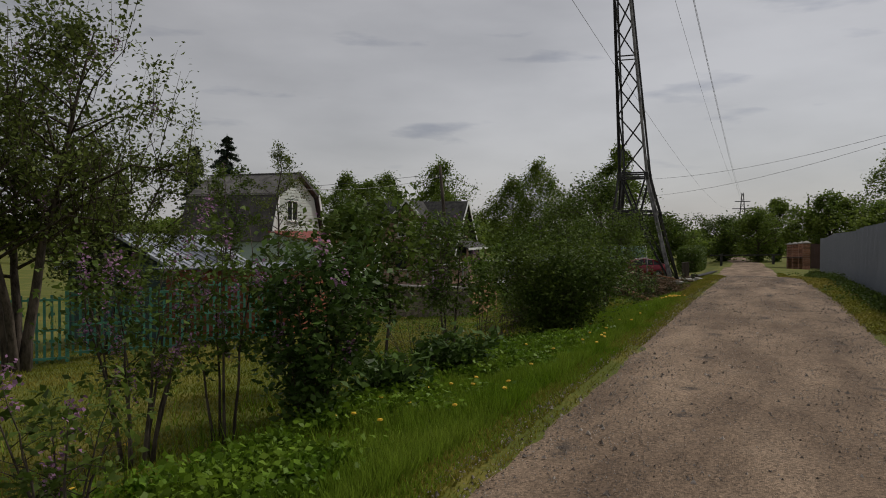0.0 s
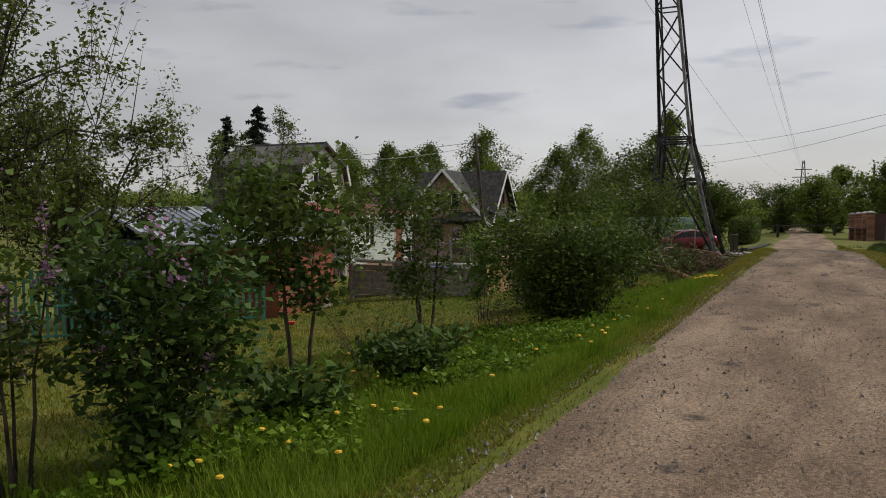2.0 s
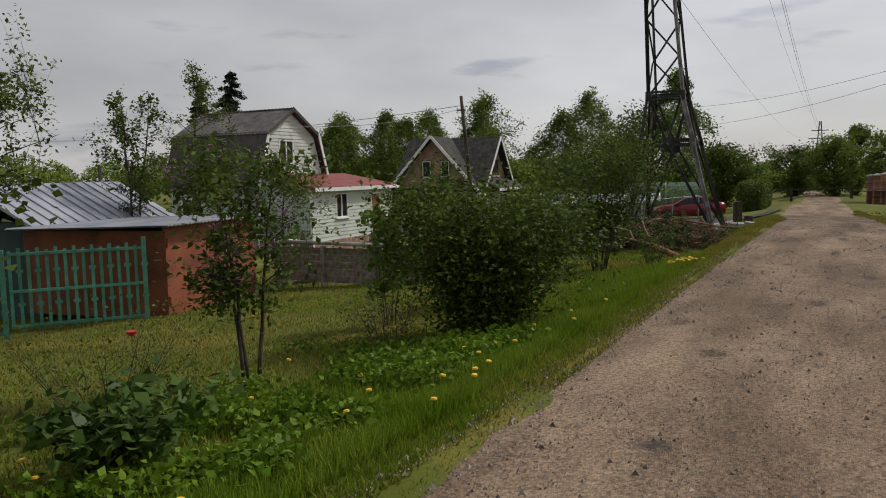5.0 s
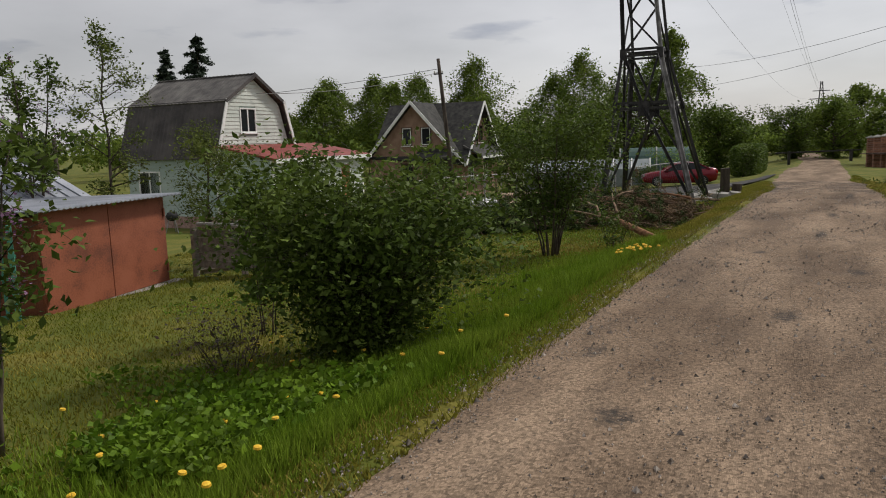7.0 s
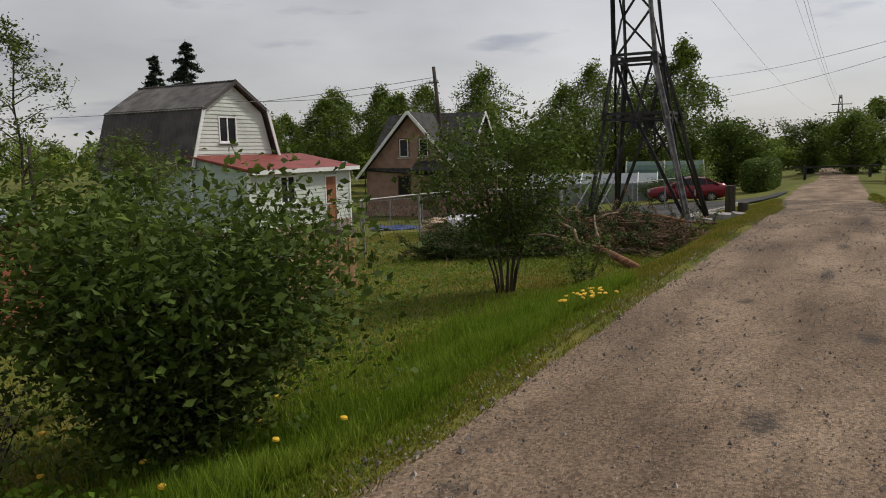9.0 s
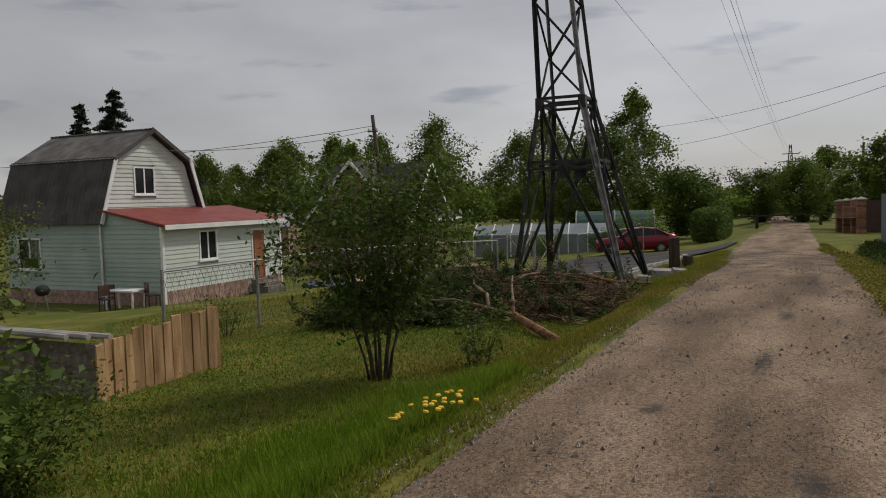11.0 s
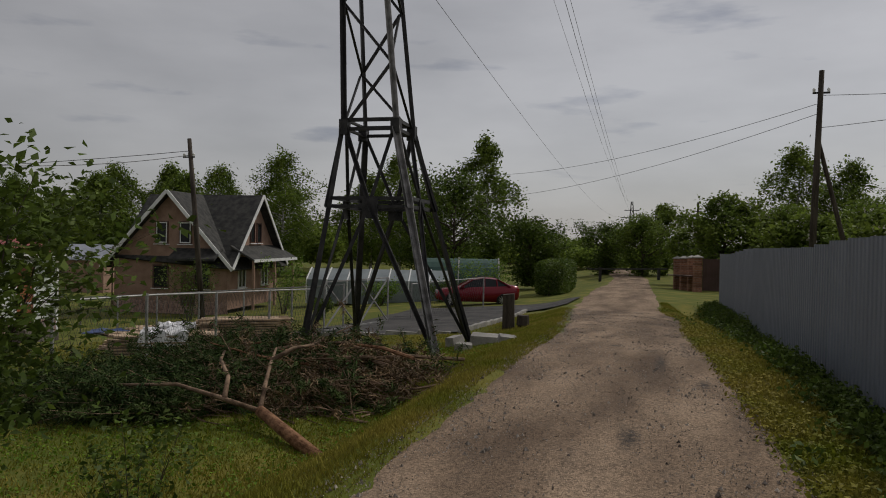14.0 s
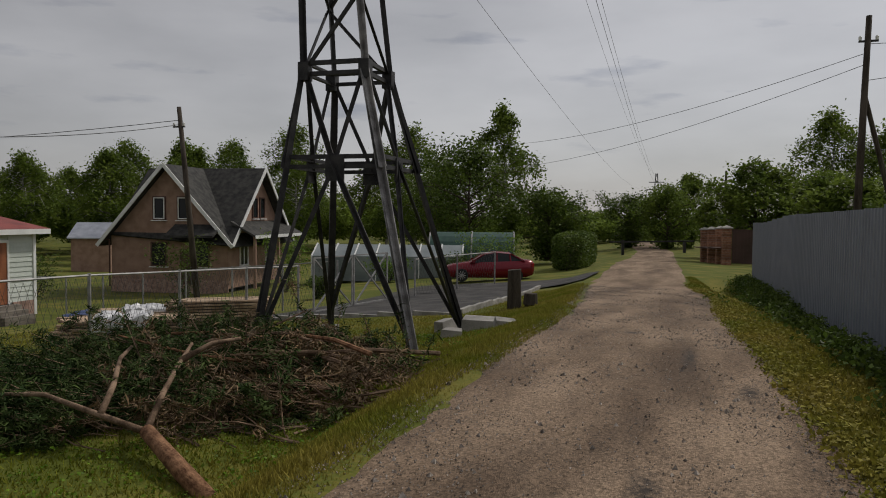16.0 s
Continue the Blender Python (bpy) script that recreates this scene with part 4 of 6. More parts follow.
# ---- brown house with two gables ----
def brown_house():
    bz = -2.6
    t = thing("brown_house", -25.0, 55.5, 0, "brown two-gabled house with dark shingle roof and white barge boards", "house", 9)
    W, D, ev, pk = 7.2, 8.0, 0.35, 4.35
    g = Geo()
    g.box(-W, 0, bz, 0, D, ev)
    g.prism([(-W, ev), (0, ev), (-W / 2, pk - 0.08)], 0, D, "y")
    g.prism([(0, ev), (D, ev), (D / 2, pk - 0.08)], -W, 0, "x")
    part("wall", g, M_STUCCO, t)

    def slope(a, b, c, d, thick=0.1):
        s = Geo()
        up = (Vector(b) - Vector(a)).cross(Vector(c) - Vector(a)).normalized()
        if up.z < 0:
            up = -up
        pts = [Vector(p) for p in (a, b, c, d)]
        s.add(pts + [p + up * thick for p in pts], [(0, 1, 2, 3), (7, 6, 5, 4), (0, 4, 5, 1), (1, 5, 6, 2), (2, 6, 7, 3), (3, 7, 4, 0)])
        part("roof_slope", s, M_TILE, t)

    o, k = 0.55, (pk - ev) / (W / 2)
    e = ev - o * k
    slope((-W / 2, -o, pk), (-W / 2, D + o, pk), (o, D + o, e), (o, -o, e))
    slope((-W / 2, -o, pk), (-W / 2, D + o, pk), (-W - o, D + o, e), (-W - o, -o, e))
    k2 = (pk - ev) / (D / 2)
    e2 = ev - o * k2
    slope((o, D / 2, pk), (-W, D / 2, pk), (-W, -o * 0.1, ev), (o, -o, e2))
    slope((o, D / 2, pk), (-W, D / 2, pk), (-W, D + o, e2), (o, D + o, e2))
    for a, b in (((-W / 2, -o - 0.03, pk + 0.03), (-W - o, -o - 0.03, e + 0.03)), ((-W / 2, -o - 0.03, pk + 0.03), (o, -o - 0.03, e + 0.03)), ((o + 0.03, D / 2, pk + 0.03), (o + 0.03, -o, e2 + 0.03)), ((o + 0.03, D / 2, pk + 0.03), (o + 0.03, D + o, e2 + 0.03))):
        s = Geo()
        s.bar(a, b, 0.06, 0.2)
        part("barge_board", s, M_WHITE, t)
    fm, rm = pose(0, 0, 0), pose(0, 0, 0, 0, 0, 90)
    for x in (-4.15, -2.65):
        w = window(t, fm @ pose(x, -0.02, 1.25), 0.8, 1.35, M_FRAME, 0)
        s = Geo()
        s.box(x - 0.28, -0.09, 1.36, x + 0.28, -0.07, 2.48)
        s.box(x - 0.22, -0.1, 1.42, x + 0.22, -0.065, 2.42)
        inner = Geo()
        inner.box(x - 0.34, -0.085, 1.31, x + 0.34, -0.06, 1.37).box(x - 0.34, -0.085, 2.48, x + 0.34, -0.06, 2.54).box(x - 0.34, -0.085, 1.37, x - 0.28, -0.06, 2.48).box(x + 0.28, -0.085, 1.37, x + 0.34, -0.06, 2.48)
        part("casement", inner, M_WHITE, w, "white inner sash")
    window(t, fm @ pose(-4.2, -0.02, -1.4), 1.0, 1.4, M_FRAME, 0)
    window(t, fm @ pose(-1.6, -0.02, -1.4), 1.0, 1.4, M_FRAME, 0)
    for y in (3.55, 4.6):
        window(t, rm @ pose(y, -0.02, 1.35), 0.75, 1.3, M_FRAME, 0)
    for y in (2.0, 5.6):
        window(t, rm @ pose(y, -0.02, -1.4), 1.1, 1.4, M_WHITE, 1)
    d = Geo()
    d.box(-2.9, -0.06, bz + 0.2, -2.0, 0.02, bz + 2.2)
    part("door", d, M_FRAME, t, "dark brown entrance door")
    # pent roof along the side and over the door
    s = Geo()
    s.prism([(0, 1.1), (1.5, 0.3), (1.5, 0.42), (0, 1.22)], 0.3, 7.7, "y")
    part("pent_roof", s, M_TILE, t)
    s = Geo()
    s.box(1.5, 0.3, 0.24, 1.55, 7.7, 0.42)
    part("fascia", s, M_WHITE, t)
    s = Geo()
    s.prism([(0, 0.9), (-1.2, 0.3), (-1.2, 0.42), (0, 1.02)], -3.2, -0.3, "x")
    part("pent_roof", s, M_TILE, t)
    for p in ((1.35, 0.6), (1.35, 4.0), (1.35, 7.4)):
        s = Geo()
        s.box(p[0] - 0.07, p[1] - 0.07, bz, p[0] + 0.07, p[1] + 0.07, 0.36)
        part("porch_post", s, M_STUCCO, t)
    s = Geo()
    s.tube([(-W - 0.08, -0.08, bz), (-W - 0.08, -0.08, 0.1), (-W - 0.35, -0.3, 0.15)], 0.05, 7)
    part("downpipe", s, M_FRAME, t)
    s = Geo()
    s.box(-W - 0.03, -0.04, bz - 0.3, 0.03, -0.004, bz + 0.45)
    part("plinth", s, M_PLINTH, t)


brown_house()

far_house = thing("far_shed_house", -50.0, 72, -3.7, "small brown house with pale zinc gable roof", "house", 20)
g = Geo()
g.box(-1.7, -1.6, 0, 1.7, 1.6, 3.2).prism([(-1.6, 3.2), (1.6, 3.2), (0, 4.3)], -1.7, 1.7, "x")
part("wall", g, M_STUCCO, far_house)
for q in (-1, 1):
    g = Geo()
    g.add([(-1.9, 0, 4.4), (1.9, 0, 4.4), (1.9, q * 1.9, 3.1), (-1.9, q * 1.9, 3.1), (-1.9, 0, 4.5), (1.9, 0, 4.5), (1.9, q * 1.9, 3.2), (-1.9, q * 1.9, 3.2)], [(0, 1, 2, 3), (7, 6, 5, 4), (0, 4, 5, 1), (1, 5, 6, 2), (2, 6, 7, 3), (3, 7, 4, 0)])
    part("roof_slope", g, M_ZINC, far_house)


# ---- garage, green gates ----
def garage():
    t = thing("garage", -11.80, 15.87, -1.15, "rust-red sheet metal garage with corrugated zinc roof", "garage", math.degrees(math.atan2(3.23, -0.80)))
    n = 3.35
    # local x along the front, -y towards the road, so the body lies at +y
    for a, b in ((0, n / 2), (n / 2, n)):
        g = Geo()
        g.box(a + 0.01, -0.03, 0.05, b - 0.01, 0.03, 1.85)
        leaf = part("door_leaf", g, M_RUST, t)
        for zz in (0.35, 1.5):
            h = Geo()
            h.tube([(a + 0.05 if a == 0 else b - 0.05, -0.05, zz - 0.09), (a + 0.05 if a == 0 else b - 0.05, -0.05, zz + 0.09)], 0.025, 6)
            part("hinge", h, M_RUST, leaf)
    g = Geo()
    g.box(0, 0.035, 0, n, 3.4, 1.74)
    part("wall", g, M_RUST, t)
    g = Geo()
    k = 60
    vs, fs = [], []
    for i in range(k + 1):
        x = -0.25 + (n + 0.5) * i / k
        dz = 0.025 if i % 2 else 0
        vs += [(x, -0.3, 1.87 + dz), (x, 3.6, 1.78 + dz), (x, -0.3, 1.84 + dz), (x, 3.6, 1.75 + dz)]
    for i in range(k):
        a = 4 * i
        fs += [(a, a + 4, a + 5, a + 1), (a + 2, a + 3, a + 7, a + 6), (a, a + 2, a + 6, a + 4), (a + 1, a + 5, a + 7, a + 3)]
    g.add(vs, fs)
    part("roof", g, M_ZINC, t, "corrugated pale zinc roof")
    g = Geo()
    g.box(-0.4, -0.6, -0.1, n + 0.2, 0.0, 0.04)
    part("sill_slab", g, M_CONCRETE, t)


garage()


def zinc_shed():
    t = thing("zinc_shed", -17.5, 17.3, -1.5, "shed with bright ribbed zinc roof behind the garage", "shed", 103)
    g = Geo()
    g.box(-2.2, -1.6, 0, 2.2, 1.6, 2.2)
    part("wall", g, M_WALLPANEL, t)
    for s in (-1, 1):
        for i in range(14):
            g = Geo()
            x = -2.4 + 4.8 * i / 14
            g.add([(x, 0, 3.05), (x + 0.32, 0, 3.05), (x + 0.32, s * 1.9, 2.05), (x, s * 1.9, 2.05), (x, 0, 3.0), (x + 0.32, 0, 3.0), (x + 0.32, s * 1.9, 2.0), (x, s * 1.9, 2.0)], [(0, 1, 2, 3), (7, 6, 5, 4), (0, 4, 5, 1), (1, 5, 6, 2), (2, 6, 7, 3), (3, 7, 4, 0)])
            g.bar((x, 0, 3.07), (x, s * 1.9, 2.07), 0.03)
            part("roof_sheet", g, M_ZINC, t)


zinc_shed()


def gate_panel(x0, y0, x1, y1, name="green_gate"):
    n = math.hypot(x1 - x0, y1 - y0)
    t = thing(name, x0, y0, (ground_z(x0, y0) + ground_z(x1, y1)) / 2, "old green painted openwork fence panel of bars", "fence", math.degrees(math.atan2(y1 - y0, x1 - x0)), "green fence panels")
    for zz in (0.12, 0.75, 1.42):
        g = Geo()
        g.box(0, -0.025, zz, n, 0.025, zz + 0.05)
        part("rail", g, M_GREEN, t)
    k = int(n / 0.145)
    for i in range(k + 1):
        g = Geo()
        g.box(i * n / k - 0.028, -0.045, 0.05 + 0.04 * (i % 2), i * n / k + 0.028, -0.026, 1.55 - 0.05 * (i % 2))
        if i % 2 == 0:
            g.box(i * n / k - 0.06, -0.044, 0.5, i * n / k + 0.06, -0.027, 0.56).box(i * n / k - 0.06, -0.044, 1.1, i * n / k + 0.06, -0.027, 1.16)
        part("slat", g, M_GREEN, t)
    g = Geo()
    g.box(-0.04, -0.04, -0.3, 0.04, 0.04, 1.65)
    part("post", g, M_GREEN, t)


gx0, gy0, gx1, gy1 = -11.8, 15.4, -18.6, 5.8
for i in range(5):
    a, b = i / 5, (i + 1) / 5 - 0.01
    gate_panel(gx0 + (gx1 - gx0) * a, gy0 + (gy1 - gy0) * a, gx0 + (gx1 - gx0) * b, gy0 + (gy1 - gy0) * b)


# ---- profiled sheet fence on the far side of the road ----
FX0, FY0, FX1, FY1 = 1.9, 50.2, 3.2, 2.0
mf = thing("sheet_fence", FX0, FY0, 0, "tall grey profiled metal sheet fence along the road", "fence", math.degrees(math.atan2(FY1 - FY0, FX1 - FX0)))
flen, npan = math.hypot(FX1 - FX0, FY1 - FY0), 42
pw = flen / npan
prof = []
for r in range(6):
    u = pw * r / 6
    prof += [(u, 0.0), (u + pw * 0.09, 0.0), (u + pw * 0.11, -0.018), (u + pw * 0.15, -0.018)]
prof.append((pw - 0.004, 0.0))
sheet_geo = Geo()
k = len(prof)
vs = [(u, d, 0) for u, d in prof] + [(u, d, 2.3) for u, d in prof] + [(u, d + 0.006, 0) for u, d in prof] + [(u, d + 0.006, 2.3) for u, d in prof]
fs = []
for i in range(k - 1):
    fs += [(i, i + 1, k + i + 1, k + i), (2 * k + i, 3 * k + i, 3 * k + i + 1, 2 * k + i + 1), (k + i, k + i + 1, 3 * k + i + 1, 3 * k + i)]
sheet_geo.add(vs, fs)
panel_mesh = sheet_geo.mesh("panel", M_METALFENCE)
for i in range(npan):
    f = (i + 0.5) / npan
    x, y = FX0 + (FX1 - FX0) * f, FY0 + (FY1 - FY0) * f
    p = new("panel", panel_mesh)
    p.parent = mf
    p.location = (i * pw, 0, ground_z(x, y) - 0.03)
    if i % 2 == 0:
        g = Geo()
        g.box(i * pw - 0.03, 0.02, ground_z(x, y) - 0.3, i * pw + 0.03, 0.08, ground_z(x, y) + 2.25)
        part("post", g, M_TUBE, mf)

# brick pillars, brown gate
for i, (x, y) in enumerate(((1.5, 66.0), (1.2, 67.6), (0.75, 69.6), (0.35, 71.8))):
    t = thing("brick_pillar", x, y, ground_z(x, y), "brown brick gate pillar with pale stone cap", "pillar", 10, "pillars at the gate")
    for c in range(14):
        g = Geo()
        o = 0.004 * ((c * 7) % 3)
        g.box(-0.24 + o, -0.24, c * 0.15, 0.24, 0.24 - o, c * 0.15 + 0.135)
        part("brick", g, M_BRICK, t)
    g = Geo()
    g.box(-0.2, -0.2, -0.3, 0.2, 0.2, 2.08)
    part("core", g, M_CONCRETE, t)
    g = Geo()
    g.add([(-0.3, -0.3, 2.1), (0.3, -0.3, 2.1), (0.3, 0.3, 2.1), (-0.3, 0.3, 2.1), (-0.3, -0.3, 2.16), (0.3, -0.3, 2.16), (0.3, 0.3, 2.16), (-0.3, 0.3, 2.16), (0, 0, 2.3)], [(3, 2, 1, 0), (0, 1, 5, 4), (1, 2, 6, 5), (2, 3, 7, 6), (3, 0, 4, 7), (4, 5, 8), (5, 6, 8), (6, 7, 8), (7, 4, 8)])
    part("cap", g, M_CONCRETE, t)
    if i:
        g = Geo()
        px, py = ((1.5, 66.0), (1.2, 67.6), (0.75, 69.6), (0.35, 71.8))[i - 1]
        q = Vector((px - x, py - y, 0))
        g.bar((q.x * 0.15, q.y * 0.15, 1.0), (q.x * 0.85, q.y * 0.85, 1.0), 1.7, 0.05)
        part("infill", g, M_GATE, t)
t = thing("brown_gate", 1.75, 65.8, ground_z(1.8, 65.8), "dark brown sheet metal double gate between brick pillars", "gate", -15)
for k2 in range(2):
    g = Geo()
    g.box(0.05 + 1.7 * k2, -0.02, 0.1, 1.72 + 1.7 * k2, 0.02, 2.05)
    for r in range(9):
        g.box(0.1 + 1.7 * k2 + r * 0.18, -0.035, 0.12, 0.16 + 1.7 * k2 + r * 0.18, -0.021, 2.03)
    part("gate_leaf", g, M_GATE, t)
# road barrier
t = thing("road_barrier", -6.6, 92.0, ground_z(-6.6, 92), "simple tube barrier across the far road end", "barrier", 18)
g = Geo()
g.bar((-1.5, 0, 1.15), (6.5, 0, 1.3), 0.14)
part("boom", g, M_STEEL, t)
for x in (-0.2, 5.6):
    g = Geo()
    g.box(x - 0.12, -0.12, -0.3, x + 0.12, 0.12, 1.35)
    part("post", g, M_STEEL, t)

# ---- asphalt drive with kerb ----
drive = sheet("driveway", steps((-12.5, -5.85, 0.6)) + [-5.9], steps((38.4, 49, 0.7)), lambda x, y: ground_z(x, y) + 0.05, M_ASPHALT, "dark asphalt driveway beside the tower", "driveway")
apron = sheet("driveway_apron", steps((-12.5, -3.6, 0.6)), steps((48.35, 53.5, 0.7)), lambda x, y: ground_z(x, y) + 0.06, M_ASPHALT, "grey asphalt apron joining the gravel road", "driveway")
kerb = thing("kerb", -5.85, 38.4, 0, "pale concrete kerb edging the asphalt drive", "kerb", 0, "", "structure")
for i in range(10):
    g = Geo()
    y = i * 1.02
    g.box(-0.06, y, ground_z(-5.85, 38.4 + y) - 0.15, 0.06, y + 1.0, ground_z(-5.85, 38.4 + y) + 0.13)
    part("kerb_stone", g, M_CONCRETE, kerb)
for i in range(6):
    g = Geo()
    g.box(-6.4 + i * 1.02, -0.06, ground_z(-12 + i, 38.4) - 0.1, -5.4 + i * 1.02, 0.06, ground_z(-12 + i, 38.4) + 0.12)
    part("kerb_stone", g, M_CONCRETE, kerb)
walkway = thing("paving_strip", -22.9, 43.5, ground_z(-22.9, 43.5), "pale concrete paving strip beside the porch", "path", -20, "", "structure")
for i in range(9):
    g = Geo()
    g.box(i * 1.2 - 0.58, -0.5, -0.1 - 0.02 * i, i * 1.2 + 0.58, 0.5, 0.06 + 0.06 * i)
    part("slab", g, M_CONCRETE, walkway)


# ---- red car ----
def car(x, y, z, rz):
    t = thing("car", x, y, z, "dark red glossy sedan parked on the drive", "car", rz)
    # local x: to the tail; stations give half width, sill, belt
    st = [(-2.2, 0.55, 0.42, 0.62), (-2.1, 0.74, 0.28, 0.72), (-1.75, 0.84, 0.22, 0.82), (-1.0, 0.87, 0.2, 0.93), (0, 0.88, 0.2, 0.97), (1.2, 0.88, 0.2, 1.02), (1.8, 0.84, 0.24, 1.05), (2.12, 0.76, 0.34, 1.02), (2.22, 0.6, 0.45, 0.92)]
    g = Geo()
    for sx, hw, lo, hi in st:
        m = (lo + hi) / 2
        g.v += [(sx, -hw * 0.9, lo), (sx, -hw, m - 0.1), (sx, -hw * 0.99, m + 0.12), (sx, -hw * 0.9, hi), (sx, 0, hi + 0.03), (sx, hw * 0.9, hi), (sx, hw * 0.99, m + 0.12), (sx, hw, m - 0.1), (sx, hw * 0.9, lo)]
    for i in range(len(st) - 1):
        for j in range(9):
            a, b = i * 9 + j, i * 9 + (j + 1) % 9
            g.f.append((a, b, b + 9, a + 9))
    g.f += [tuple(range(9)), tuple(range(9 * (len(st) - 1), 9 * len(st)))]
    part("body", g, M_CARRED, t, "", True)
    cab = [(-0.95, 0.74, 0.93, 0.94), (-0.25, 0.66, 0.96, 1.38), (0.35, 0.63, 0.98, 1.47), (1.0, 0.64, 1.0, 1.42), (1.75, 0.70, 1.03, 1.08)]
    g, gl = Geo(), Geo()
    for sx, hw, lo, hi in cab:
        g.v += [(sx, -hw, hi - 0.05), (sx, -hw * 0.8, hi), (sx, hw * 0.8, hi), (sx, hw, hi - 0.05)]
        gl.v += [(sx, -hw - 0.1, lo - 0.02), (sx, -hw, hi - 0.045), (sx, hw, hi - 0.045), (sx, hw + 0.1, lo - 0.02)]
    for i in range(len(cab) - 1):
        for j in range(3):
            a = i * 4 + j
            g.f.append((a, a + 1, a + 5, a + 4))
            gl.f.append((a, a + 1, a + 5, a + 4))
    part("roof", g, M_CARRED, t, "", True)
    part("glasshouse", gl, M_GLASS, t, "dark car windows")
    for s in (-1, 1):
        for p0, p1 in (((-0.95, 0.84, 0.92), (-0.25, 0.67, 1.34)), ((0.38, 0.745, 0.97), (0.38, 0.645, 1.43)), ((1.75, 0.80, 1.02), (1.05, 0.66, 1.38)), ((1.05, 0.755, 1.0), (1.0, 0.65, 1.38))):
            b = Geo()
            b.bar((p0[0], s * p0[1], p0[2]), (p1[0], s * p1[1], p1[2]), 0.06)
            part("pillar", b, M_CARRED, t)
        b = Geo()
        b.box(-0.85, s * 0.86 - 0.09, 0.95, -0.7, s * 0.86 + 0.09, 1.08)
        part("mirror", b, M_CARRED, t)
        b = Geo()
        b.box(2.08, s * 0.6 - 0.16, 0.76, 2.2, s * 0.6 + 0.16, 0.93)
        part("tail_light", b, M_LAMP, t)
        b = Geo()
        b.box(-2.17, s * 0.58 - 0.14, 0.6, -2.06, s * 0.58 + 0.14, 0.72)
        part("headlight", b, M_CHROME, t)
        for wx in (-1.35, 1.33):
            b = Geo()
            b.tube([(wx, s * 0.66, 0.32), (wx, s * 0.70, 0.32), (wx, s * 0.87, 0.32), (wx, s * 0.89, 0.32)], [0.28, 0.32, 0.32, 0.28], 22)
            wheel = part("wheel", b, M_TYRE, t)
            b = Geo()
            for q in range(10):
                a = 2 * math.pi * q / 10
                b.bar((wx, s * 0.9, 0.32), (wx + 0.21 * math.cos(a), s * 0.9, 0.32 + 0.21 * math.sin(a)), 0.035)
            b.tube([(wx, s * 0.885, 0.32), (wx, s * 0.905, 0.32)], [0.06, 0.05], 10)
            part("rim", b, M_CHROME, wheel, "silver spoked alloy rim")
    b = Geo()
    b.box(2.17, -0.45, 0.42, 2.25, 0.45, 0.56)
    part("bumper", b, M_CHROME, t)


car(-9.95, 55.9, ground_z(-9.95, 55.9) + 0.02, 18.8)


# ---- tube and mesh fence ----
def wire_fence(pts, h, label):
    x0, y0 = pts[0]
    t = thing("wire_fence", x0, y0, 0, label, "fence", 0, "wire fences")
    tops = []
    for x, y in pts:
        z = ground_z(x, y)
        g = Geo()
        g.tube([(x - x0, y - y0, z - 0.3), (x - x0, y - y0, z + h + 0.04)], 0.035, 7)
        part("post", g, M_TUBE, t)
        tops.append(Vector((x - x0, y - y0, z + h)))
    for a, b in zip(tops, tops[1:]):
        g = Geo()
        g.tube([a, b], 0.025, 6)
        part("rail", g, M_TUBE, t)
        g = Geo()
        n = max(2, int((b - a).length / 0.16))
        for i in range(n):
            f0, f1 = a.lerp(b, i / n), a.lerp(b, (i + 1) / n)
            for q in range(3):
                z0, z1 = -h + 0.1 + q * (h - 0.15) / 3, -h + 0.1 + (q + 1) * (h - 0.15) / 3
                g.bar(f0 + Vector((0, 0, z0)), f1 + Vector((0, 0, z1)), 0.004)
                g.bar(f0 + Vector((0, 0, z1)), f1 + Vector((0, 0, z0)), 0.004)
        part("mesh_infill", g, M_WIRE, t)


wire_fence([(-11.2, 23.5 + 2.65 * i) for i in range(7)], 1.5, "sagging galvanised tube and wire mesh garden fence")
wire_fence([(-11.4 - 2.3 * i, 42.3 + 0.35 * i) for i in range(8)], 1.6, "thin wire mesh fence before the brown house")
wire_fence([(-10.6 + 1.0 * i, 47.4 + 2.6 * i * 0.9) for i in range(3)], 1.5, "tube fence beside the asphalt drive")
t = thing("tube_gate", -11.2, 40.2, ground_z(-11.2, 41), "pale welded tube gate with diagonal braces", "gate", 80)
for k3 in range(2):
    g = Geo()
    a0, a1 = 0.1 + 2.1 * k3, 2.1 + 2.1 * k3
    for p0, p1 in (((a0, 0, 0.1), (a1, 0, 0.1)), ((a0, 0, 1.75), (a1, 0, 1.75)), ((a0, 0, 0.1), (a0, 0, 1.75)), ((a1, 0, 0.1), (a1, 0, 1.75)), ((a0, 0, 0.1), (a1, 0, 1.75)), ((a0, 0, 1.75), (a1, 0, 0.1))):
        g.bar(p0, p1, 0.045)
    part("gate_leaf", g, M_TUBE, t)

# ---- greenhouses and sheds behind the drive ----
t = thing("greenhouse", -17.9, 62.0, ground_z(-17.9, 62), "low greenhouse with pale polycarbonate and white frame", "greenhouse", 15)
g = Geo()
g.prism([(-1.5, 0), (1.5, 0), (1.5, 1.5), (0, 2.15), (-1.5, 1.5)], -4.5, 4.5, "x")
part("glazing", g, M_GREENHOUSE, t)
for i in range(8):
    g = Geo()
    x = -4.5 + 9 * i / 7
    for a, b in (((x, -1.53, 0), (x, -1.53, 1.5)), ((x, -1.53, 1.5), (x, 0, 2.19)), ((x, 0, 2.19), (x, 1.53, 1.5))):
        g.bar(a, b, 0.07)
    part("frame_rib", g, M_WHITE, t)
